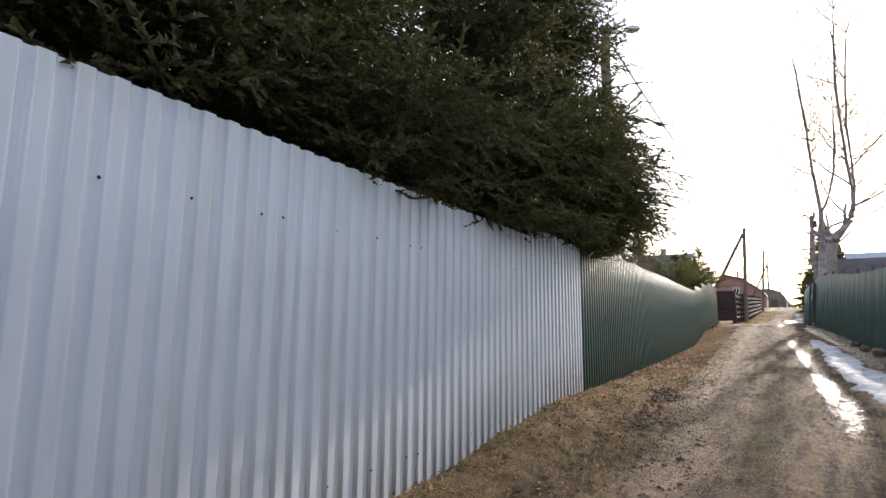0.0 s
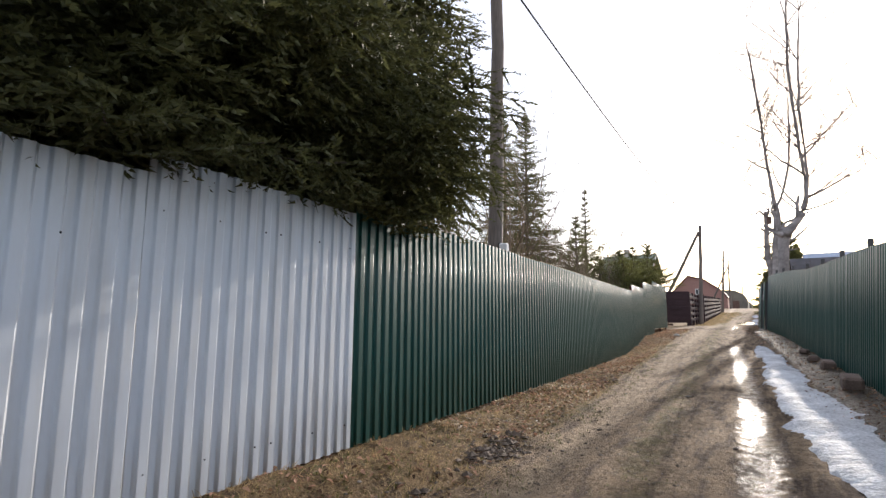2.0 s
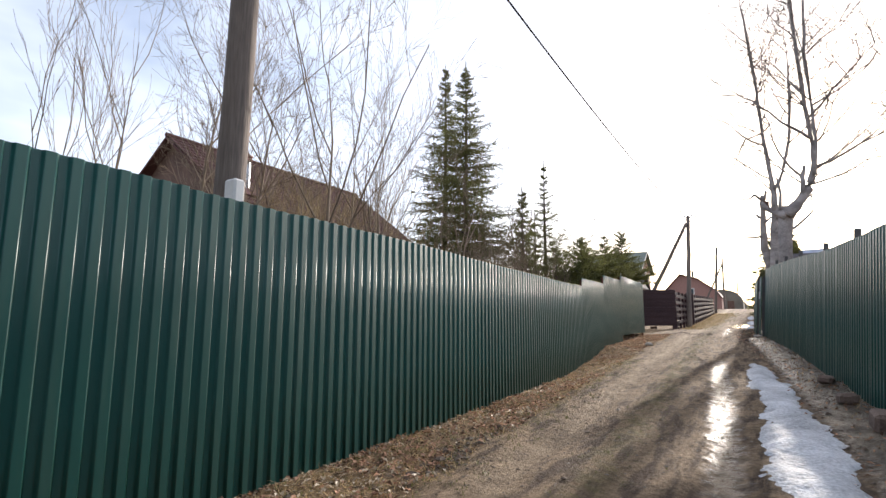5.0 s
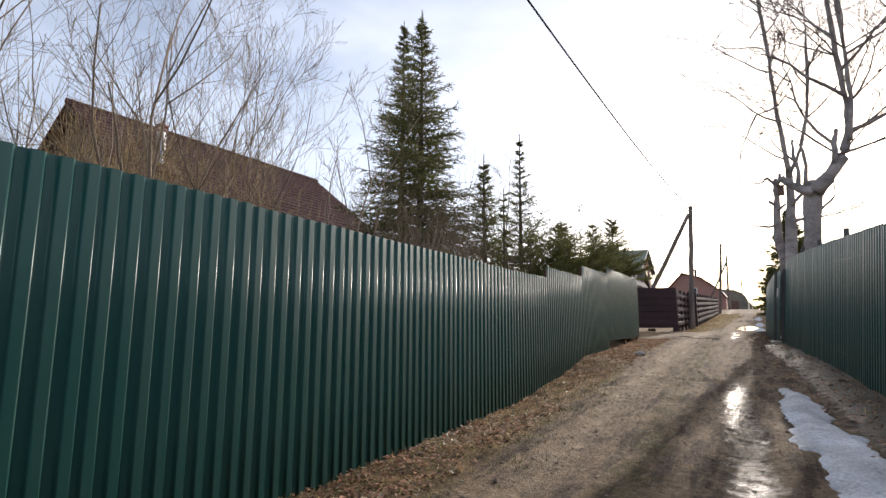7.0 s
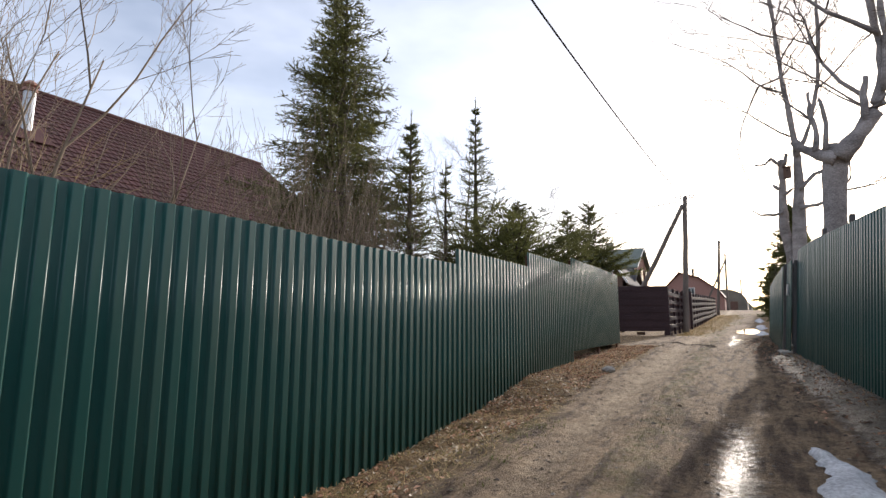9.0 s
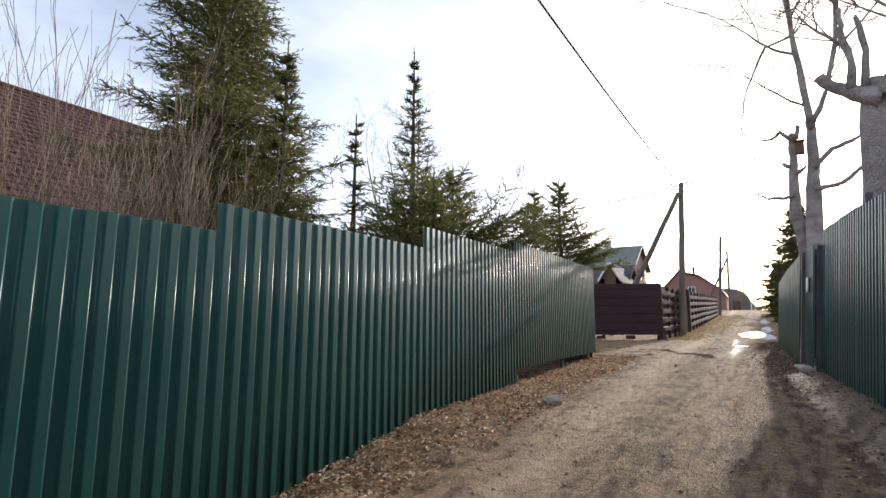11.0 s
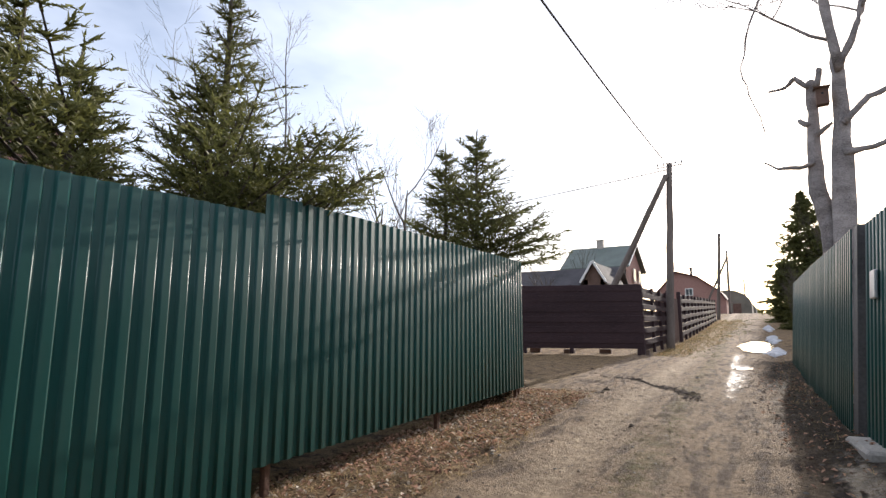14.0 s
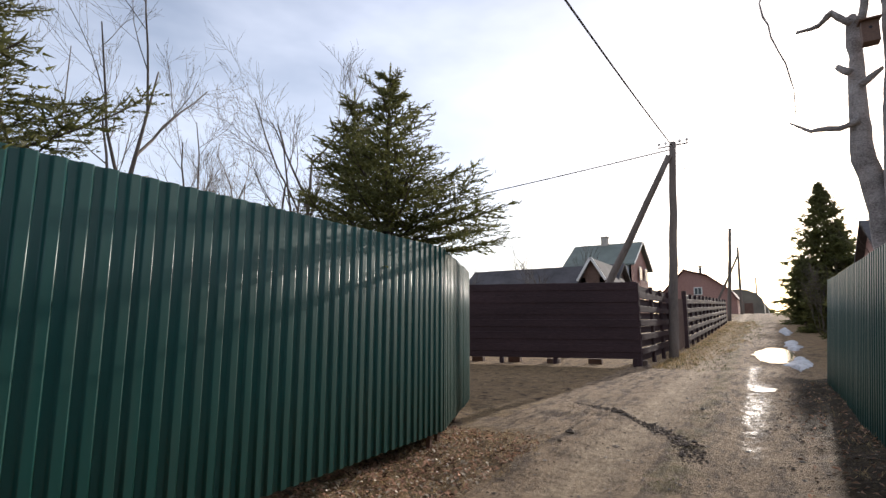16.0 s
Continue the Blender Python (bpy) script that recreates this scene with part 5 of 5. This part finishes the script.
old_birch("tall birch with twisted upper stems", (X4, 42.3, g4), (
    up(X4, g4, (1.18, g4 - 0.3, 0.34), (1.18, 2.8, 0.28), (1.20, 5.0, 0.25), (1.30, 6.3, 0.24), (1.38, 7.5, 0.24), (1.43, 8.8, 0.24), (1.40, 9.3, 0.2)),
    up(X4, g4, (1.42, 8.8, 0.19), (1.28, 10.5, 0.17), (1.12, 12.2, 0.15), (1.05, 14.5, 0.12), (0.85, 17.2, 0.08), (0.6, 20.0, 0.04)),
    up(X4, g4, (1.45, 8.9, 0.16), (1.70, 9.5, 0.14), (1.96, 10.2, 0.13), (2.3, 11.7, 0.11), (2.5, 14.0, 0.07), (2.6, 16.5, 0.03)),
    up(X4, g4, (1.12, 12.2, 0.05), (0.3, 12.0, 0.04), (-0.35, 10.6, 0.03), (-0.62, 9.42, 0.022), (-0.48, 8.63, 0.018), (-0.22, 7.71, 0.014), (-0.19, 6.94, 0.008)),
    up(X4, g4, (1.42, 7.4, 0.08), (1.9, 8.0, 0.07), (2.5, 8.2, 0.055), (3.2, 8.6, 0.03)),
    up(X4, g4, (1.35, 6.7, 0.08), (1.9, 6.75, 0.065), (2.5, 7.1, 0.055), (3.0, 7.7, 0.04), (3.1, 8.6, 0.025)),
), 62, (
    at(X4, g4, 1.2, 11.5, (-0.7, 0, 0.7), 3.4, 0.05), at(X4, g4, 1.1, 12.8, (0.6, 0.2, 0.8), 3.0, 0.045), at(X4, g4, 1.05, 14.0, (-0.75, 0.1, 0.6), 3.4, 0.045), at(X4, g4, 2.2, 11.4, (0.8, 0, 0.6), 2.8, 0.045), at(X4, g4, 0.95, 16.0, (0.6, 0, 0.8), 2.8, 0.04), at(X4, g4, 2.4, 13.0, (-0.5, 0, 0.85), 2.8, 0.04), at(X4, g4, 1.35, 9.6, (-0.85, 0, 0.45), 2.6, 0.045), at(X4, g4, 0.8, 17.5, (-0.6, 0, 0.8), 2.4, 0.03)))
g5 = gz(0.9, 42.6)
X5 = 0.90
old_birch("lopped dead birch stem with short stubs", (X5, 42.6, g5), (
    up(X5, g5, (1.05, g5 - 0.3, 0.28), (1.02, 3.2, 0.23), (0.95, 4.9, 0.21), (0.80, 5.9, 0.20), (0.80, 6.9, 0.20), (0.86, 8.0, 0.21), (0.88, 8.7, 0.23), (0.85, 8.85, 0.16)),
    up(X5, g5, (0.80, 8.6, 0.10), (0.55, 8.9, 0.06), (0.30, 8.75, 0.045), (-0.06, 8.74, 0.03)),
    up(X5, g5, (0.78, 6.65, 0.07), (0.45, 6.55, 0.05), (0.0, 6.6, 0.035), (-0.33, 6.85, 0.02)),
    up(X5, g5, (0.95, 8.6, 0.09), (1.05, 9.05, 0.06)),
    up(X5, g5, (0.72, 7.6, 0.07), (0.55, 7.8, 0.06)),
    up(X5, g5, (0.9, 7.3, 0.06), (1.2, 7.55, 0.04)),
), 63, ())
nest = thing("nest_box", "weathered brown wooden nest box on a birch", "nest box", at=(1.03, 42.28, 8.15))
part_of("box", bevelled("box", (0.26, 0.24, 0.42), M_LOG, 0.01), nest)
part_of("roof", bevelled("roof", (0.34, 0.36, 0.03), M_LOG, 0.006, (0, -0.03, 0.23), 0, (8, 0)), nest)
v, f = tubes([[((0, -0.118, 0.06), 0.028), ((0, -0.126, 0.06), 0.028)]], 8)
part("entrance", v, f, M_SCREW, nest)
for i, (x, y, h) in enumerate(((2.4, 46, 5.5), (2.9, 37.5, 4.0), (1.2, 66.0, 5.0), (3.4, 24.5, 4.2))):
    bare_tree("shrub", "leafless brown shrub behind the fence", stand(x, y), h * 0.8, 600 + i, 0.02, M_TWIG_D, 3, 0.4, 4, (0, 0), 0.4, 6, "shrub", "bare shrubs")

# distant woods, and an unseen row behind the start that blocks low sky
def far_and_screen_woods():
    rnd = np.random.RandomState(5)
    org, dirs, lens = [], [], []
    for _ in range(120):
        x = rnd.choice((rnd.uniform(-160, -26), rnd.uniform(14, 120), rnd.uniform(-22, 12)), p=(0.55, 0.3, 0.15))
        y = rnd.uniform(170, 260)
        h = rnd.uniform(4, 9) if abs(x) > 20 else rnd.uniform(2, 4.5)
        for _ in range(60):
            f = rnd.rand() ** 1.3
            a = rnd.uniform(0, 6.283)
            r = (1 - f) * h * 0.28
            org.append((x + r * math.cos(a), y + r * math.sin(a), 4.2 + f * h))
            dirs.append((math.cos(a) * 0.8, math.sin(a) * 0.8, 0.5))
            lens.append(0.9)
    # unseen row, added to darken what the white ribs' back slopes face
    for _ in range(110):
        x, y, h = rnd.uniform(-60, 60), rnd.uniform(-62, -38), rnd.uniform(9, 14)
        for _ in range(90):
            f, a = rnd.rand() ** 1.2, rnd.uniform(0, 6.283)
            r = (1 - f) * h * 0.25
            org.append((x + r * math.cos(a), y + r * math.sin(a), -1.4 + f * h))
            dirs.append((math.cos(a) * 0.8, math.sin(a) * 0.8, 0.3))
            lens.append(1.1)
    me = needle_mesh("far_and_screen_woods", np.array(org), np.array(dirs, float), np.array(lens), M_NEEDLE_LIT, 6, 0.7, 0.3, rnd)
    tagged(new("far_and_screen_woods", me), "low dark line of distant trees beyond the lane, plus unseen woods added behind", "trees", kind="stuff")


far_and_screen_woods()


# ---- snow, puddles, stones ----
def blob_sheet(name, label, category, outline, mat, lift, dome, seed, kind="", flat=None):
    """A sheet over the ground inside a wavy outline: (y, x from, x to) rows, interpolated."""
    ys, xa, xb = (np.array(q, float) for q in zip(*outline))
    yy = np.arange(ys[0], ys[-1], 0.06)
    a = np.interp(yy, ys, xa) + 0.05 * value_noise(yy * 17.0, yy * 0 + seed, seed + 8) + 0.16 * value_noise(yy * 2.1, yy * 0 + seed, seed) + 0.05 * value_noise(yy * 7.0, yy * 0 + seed, seed + 1)
    b = np.interp(yy, ys, xb) + 0.06 * value_noise(yy * 15.0, yy * 0 + seed, seed + 9) + 0.18 * value_noise(yy * 1.7, yy * 0 + seed, seed + 2) + 0.06 * value_noise(yy * 6.0, yy * 0 + seed, seed + 3)
    b = np.maximum(b, a + 0.02)
    k = 16
    s = np.linspace(0, 1, k)
    X = a[:, None] + (b - a)[:, None] * s
    Y = np.repeat(yy[:, None], k, 1) + 0.03 * value_noise(X * 9, yy[:, None] * 9, seed)
    if flat is None:
        edge = np.minimum(1, 4.0 * s * (1 - s) + 0.02)
        ends = np.minimum(1, np.minimum(np.arange(len(yy)), np.arange(len(yy))[::-1]) / 6)[:, None]
        Z = ground_z(X, Y, False) - 0.012 + lift * np.sqrt(edge * ends) * 1.6 + dome * edge * ends * (0.5 + 1.3 * value_noise(X * 3.2, Y * 2.6, seed)) + 0.03 * value_noise(X * 9, Y * 8, seed) + 0.016 * value_noise(X * 21, Y * 19, seed + 4)
    else:
        Z = np.interp(yy, *flat)[:, None] + 0 * X
    n = len(yy)
    idx = np.arange(n * k).reshape(n, k)
    faces = np.stack([idx[:-1, :-1], idx[:-1, 1:], idx[1:, 1:], idx[1:, :-1]], -1).reshape(-1, 4)
    ob = new(name, mesh_of(name, np.stack([X, Y, Z], -1).reshape(-1, 3), faces, mat, True))
    return tagged(ob, label, category, kind=kind)


blob_sheet("snow_patch", "long patch of grey melting snow along the lane", "snow", ((8.4, 1.05, 1.35), (10, 0.80, 1.50), (11.5, 0.64, 1.46), (13, 0.54, 1.35), (15, 0.43, 1.11), (17, 0.40, 0.98), (18.6, 0.34, 0.88), (19.5, 0.28, 0.80), (20.7, 0.17, 0.68), (22, 0.13, 0.55), (23.3, 0.06, 0.36), (23.9, 0.15, 0.22)), M_SNOW, 0.022, 0.05, 3)
for rows, seed in ((((47.6, -0.45, -0.3), (49.5, -0.75, -0.05), (51.5, -0.5, -0.1), (52.4, -0.3, -0.15)), 5), (((55.5, -0.5, -0.35), (57.5, -0.7, -0.1), (60.0, -0.65, -0.2), (61.0, -0.5, -0.35)), 7), (((65.0, -0.6, -0.45), (68.0, -0.85, -0.2), (72.0, -0.7, -0.45)), 11)):
    tagged(blob_sheet("snow_patch", "patch of thawing snow beside the far lane", "snow", rows, M_SNOW, 0.04, 0.06, seed), group="far snow patches")


def puddle(y0, y1, x0, x1, half, seed):
    half *= 1.5
    rows = [(y0 + (y1 - y0) * t, x0 + (x1 - x0) * t - half * math.sin(math.pi * min(0.98, max(0.02, t))) ** 0.5, x0 + (x1 - x0) * t + half * math.sin(math.pi * min(0.98, max(0.02, t))) ** 0.5) for t in np.linspace(0, 1, 9)]
    ends = [puddle_level((y0, y1, x0, x1), y) for y in (y0, y1)]
    blob_sheet("puddle", "shallow muddy puddle in the wheel track", "puddle", rows, M_WATER, 0, 0, seed, "structure", ([y0, y1], ends))


for q in PUDDLES:
    puddle(*q)


def rock_mesh(seed, size):
    bm = bmesh.new()
    bmesh.ops.create_icosphere(bm, subdivisions=2, radius=1)
    for vert in bm.verts:
        vert.co *= 1 + 0.35 * noise.noise(vert.co * 1.6 + Vector((seed * 9.1, 0, 0)))
        vert.co.x *= size[0]
        vert.co.y *= size[1]
        vert.co.z *= size[2]
    me = bpy.data.meshes.new("stone")
    bm.to_mesh(me)
    bm.free()
    me.materials.append(M_STONE)
    return me


for i, (x, y, s, blocky) in enumerate(((1.56, 14.4, (0.30, 0.17, 0.14), True), (1.46, 16.9, (0.22, 0.15, 0.13), True), (1.33, 18.6, (0.2, 0.13, 0.09), True), (1.25, 20.3, (0.18, 0.12, 0.08), True), (-2.86, 28.55, (0.13, 0.09, 0.075), False), (0.55, 37.0, (0.22, 0.1, 0.08), False))):
    z = gz(x, y)
    if blocky:
        me = bevelled("stone", tuple(1.6 * a for a in s), M_BLOCK, 0.035)
    else:
        me = rock_mesh(i, s)
    ob = new("stone", me)
    ob.matrix_basis = pose(x, y, z + s[2] * 0.55, random.uniform(-6, 6), random.uniform(-6, 6), 90 + random.uniform(-15, 15) if blocky else 20)
    tagged(ob, "rough brown stone block lying against the fence foot" if blocky else "rounded grey stone lying by the lane", "stone", "loose stones")


# ---- loose cover: grass, leaves, clods ----
def strands(name, label, category, xs, ys, count_blades, length, width, mat, seed, flat=0.5):
    """Tufts: bent blades of two quads each."""
    rnd = np.random.RandomState(seed)
    n = len(xs)
    k = count_blades
    X, Y = np.repeat(xs, k) + rnd.normal(0, 0.025, n * k), np.repeat(ys, k) + rnd.normal(0, 0.025, n * k)
    Z = ground_z(X, Y) - 0.01
    az = rnd.uniform(0, 2 * np.pi, n * k)
    el = np.clip(rnd.normal(flat, 0.4, n * k), 0.05, 1.45)
    L = length * rnd.uniform(0.4, 1.3, n * k)
    o = np.stack([X, Y, Z], -1)
    h = np.stack([np.cos(az), np.sin(az), 0 * az], -1)
    side = np.stack([-np.sin(az), np.cos(az), 0 * az], -1) * (width * rnd.uniform(0.6, 1.4, n * k) / 2)[:, None]
    up = np.array([[0, 0, 1.0]])
    mid = o + (h * np.cos(el)[:, None] + up * np.sin(el)[:, None]) * (L * 0.55)[:, None]
    el2 = el - rnd.uniform(0.2, 0.9, n * k)
    tip = mid + (h * np.cos(el2)[:, None] + up * np.sin(el2)[:, None]) * (L * 0.45)[:, None]
    tip[:, 2] = np.maximum(tip[:, 2], Z + 0.012)
    verts = np.stack([o - side, o + side, mid + side * 0.8, mid - side * 0.8, tip], 1).reshape(-1, 3)
    b = np.arange(n * k)[:, None] * 5
    faces = (b + np.array([[0, 1, 2, 3]])).tolist() + (b + np.array([[3, 2, 4]])).tolist()
    ob = new(name, mesh_of(name, verts, faces, mat))
    return tagged(ob, label, category, kind="stuff")


def side_points(n, seed, y0, y1, left, lo, hi, clump=1.2):
    rnd = np.random.RandomState(seed)
    ys = rnd.uniform(y0, y1, n * 3)
    t = rnd.rand(n * 3) ** 1.3
    off = lo + (hi - lo) * t
    xs = fence_x(ys) + off if left else right_x(ys) - off
    keep = value_noise(xs * clump, ys * clump, seed) + 0.5 > rnd.rand(n * 3) * 0.9
    return xs[keep][:n], ys[keep][:n]


def scatter_leaves(name, label, xs, ys, size, mat, seed):
    rnd = np.random.RandomState(seed)
    n = len(xs)
    Z = ground_z(xs, ys) + rnd.uniform(0.002, 0.03, n)
    az, tilt = rnd.uniform(0, 6.283, n), rnd.uniform(-0.6, 0.6, n)
    s = size * rnd.uniform(0.5, 1.3, n)
    a = np.stack([np.cos(az) * np.cos(tilt), np.sin(az) * np.cos(tilt), np.sin(tilt)], -1)
    b = np.stack([-np.sin(az), np.cos(az), rnd.uniform(-0.5, 0.5, n)], -1)
    o = np.stack([xs, ys, Z], -1)
    curl = np.array([[0, 0, 1.0]]) * (s * rnd.uniform(0.1, 0.5, n))[:, None]
    q = [o - a * s[:, None], o - b * 0.45 * s[:, None] + curl, o + a * s[:, None], o + b * 0.45 * s[:, None] + curl]
    verts = np.stack(q, 1).reshape(-1, 3)
    i = np.arange(n)[:, None] * 4
    faces = np.concatenate([i + np.array([[0, 1, 2]]), i + np.array([[0, 2, 3]])])
    ob = new(name, mesh_of(name, verts, faces, mat))
    return tagged(ob, label, "leaves", kind="stuff")


x, y = side_points(20000, 1, 0.5, 37, True, -0.2, 1.2, 2.2)
strands("dry_grass", "matted straw-coloured dry grass along the fence foot", "grass", x, y, 4, 0.095, 0.0055, M_DRY, 1, 0.25)
x, y = side_points(700, 2, 3, 45, False, -0.05, 0.5)
strands("dry_grass", "sparse dry grass along the right fence foot", "grass", x, y, 4, 0.11, 0.006, M_DRY, 2, 0.4)
x, y = side_points(4200, 3, 1, 24, True, 0.1, 1.5, 2.5)
strands("moss_grass", "short yellow-green grass and moss on the verge", "grass", x, y, 5, 0.05, 0.006, M_MOSS, 3, 0.7)
rnd = np.random.RandomState(8)
y = rnd.uniform(5, 36, 1800)
x = centre_x(y) + rnd.normal(0, 0.22, 1800)
strands("moss_grass", "short worn grass between the wheel tracks", "grass", x, y, 4, 0.035, 0.006, M_MOSS, 4, 0.6)
y = rnd.uniform(47, 82, 5000)
x = -4.05 + rnd.rand(5000) ** 1.6 * (1.5 + 1.1 * value_noise(y * 0.5, y * 0, 3) + 0.02 * (y - 47)) + np.interp(y, [47, 82], [0, -0.3])
strands("dry_grass", "yellowed grass verge beneath the board fence", "grass", x, y, 4, 0.13, 0.01, M_DRY, 5, 0.6)
y = rnd.uniform(47, 84, 2600)
x = -4.0 + rnd.rand(2600) ** 1.4 * (1.7 + 1.2 * value_noise(y * 0.4, y * 0, 5) + 0.02 * (y - 47))
strands("moss_grass", "olive grass on the verge of the far lane", "grass", x, y, 4, 0.09, 0.012, M_MOSS, 15, 0.6)
x, y = side_points(17000, 4, 1, 37, True, -0.35, 1.1)
keep = np.random.RandomState(3).rand(len(y)) < np.interp(y, [0, 9, 13], [0.25, 0.3, 1])
x, y = x[keep], y[keep]
scatter_leaves("fallen_leaves", "brown fallen leaves drifted along the fence", x, y, 0.030, M_LEAF, 6)
x, y = side_points(6000, 14, 9, 37, True, -0.2, 1.1)
scatter_leaves("fallen_leaves", "pale bleached leaves among the brown ones", x, y, 0.027, M_PALE, 16)
x, y = side_points(1500, 5, 5, 40, False, 0.0, 0.9)
scatter_leaves("fallen_leaves", "scattered brown leaves by the right fence", x, y, 0.028, M_LEAF, 7)


def clods(name, label, xs, ys, size, mat, seed):
    rnd = np.random.RandomState(seed)
    base = np.array([(0, 0, 1), (0.94, 0, 0.2), (0.29, 0.9, 0.25), (-0.76, 0.55, 0.15), (-0.7, -0.6, 0.25), (0.3, -0.9, 0.2), (0, 0, -0.5)])
    tri = np.array([(0, 1, 2), (0, 2, 3), (0, 3, 4), (0, 4, 5), (0, 5, 1), (6, 2, 1), (6, 3, 2), (6, 4, 3), (6, 5, 4), (6, 1, 5)])
    n = len(xs)
    s = size * rnd.lognormal(0, 0.5, n)
    az = rnd.uniform(0, 6.283, n)
    shape = base[None] * (s[:, None] * rnd.uniform(0.6, 1.2, (n, 7)))[..., None] * np.array([1, 1, 0.6])
    c, q = np.cos(az)[:, None], np.sin(az)[:, None]
    P = np.stack([shape[..., 0] * c - shape[..., 1] * q, shape[..., 0] * q + shape[..., 1] * c, shape[..., 2]], -1)
    P += np.stack([xs, ys, ground_z(xs, ys)], -1)[:, None]
    faces = (np.arange(n)[:, None, None] * 7 + tri[None]).reshape(-1, 3)
    ob = new(name, mesh_of(name, P.reshape(-1, 3), faces, mat))
    return tagged(ob, label, "soil", kind="stuff")


y = rnd.uniform(1, 46, 5000)
x = centre_x(y) + rnd.uniform(-2.0, 1.9, 5000)
clods("gravel", "small pale stones trodden into the lane", x, y, 0.009, M_PEBBLE, 1)
y = rnd.uniform(1, 46, 16000)
x = centre_x(y) + rnd.uniform(-1.6, 1.7, 16000)
keep = value_noise(x * 1.6, y * 0.9, 21) + 0.5 > rnd.rand(16000) * 1.1
clods("soil_clods", "crumbled earth lying loose over the lane", x[keep], y[keep], 0.0085, M_EARTH, 11)
x, y = side_points(3000, 9, 1, 40, True, 0.6, 1.9)
clods("soil_clods", "dark crumbled soil along the verge", x, y, 0.010, M_EARTH, 2)
x, y = side_points(2500, 10, 4, 42, False, 0.1, 1.2)
clods("soil_clods", "dark crumbled soil by the right fence", x, y, 0.013, M_CLOD, 3)
x, y = side_points(900, 12, 0.8, 12.0, True, 0.8, 1.7, 0.6)
clods("soil_clods", "dark crumbly ridge of turned earth along the verge", x, y, 0.013, M_SOIL, 4)
y = 36.6 + 3.3 * rnd.rand(900) ** 0.9
x = np.interp(y, [36.6, 37.4, 38.6, 39.9], [-1.6, -1.85, -2.5, -3.9]) + rnd.normal(0, 0.07, 900)
clods("soil_clods", "dark ridge of churned mud across the lane", x, y, 0.016, M_SOIL, 5)
y = np.concatenate([rnd.normal(8.9, 0.35, 260), rnd.normal(6.9, 0.3, 160), rnd.normal(14.4, 0.5, 160)])
x = fence_x(y) + 0.95 + rnd.normal(0, 0.1, 580)
clods("soil_clods", "dark heap of turned soil and roots", x, y, 0.026, M_SOIL, 6)
x, y = side_points(1000, 13, 9, 44, False, 0.0, 1.0, 2.5)
scatter_leaves("fallen_leaves", "dark damp leaves along the right fence", x, y, 0.03, M_LEAF, 9)
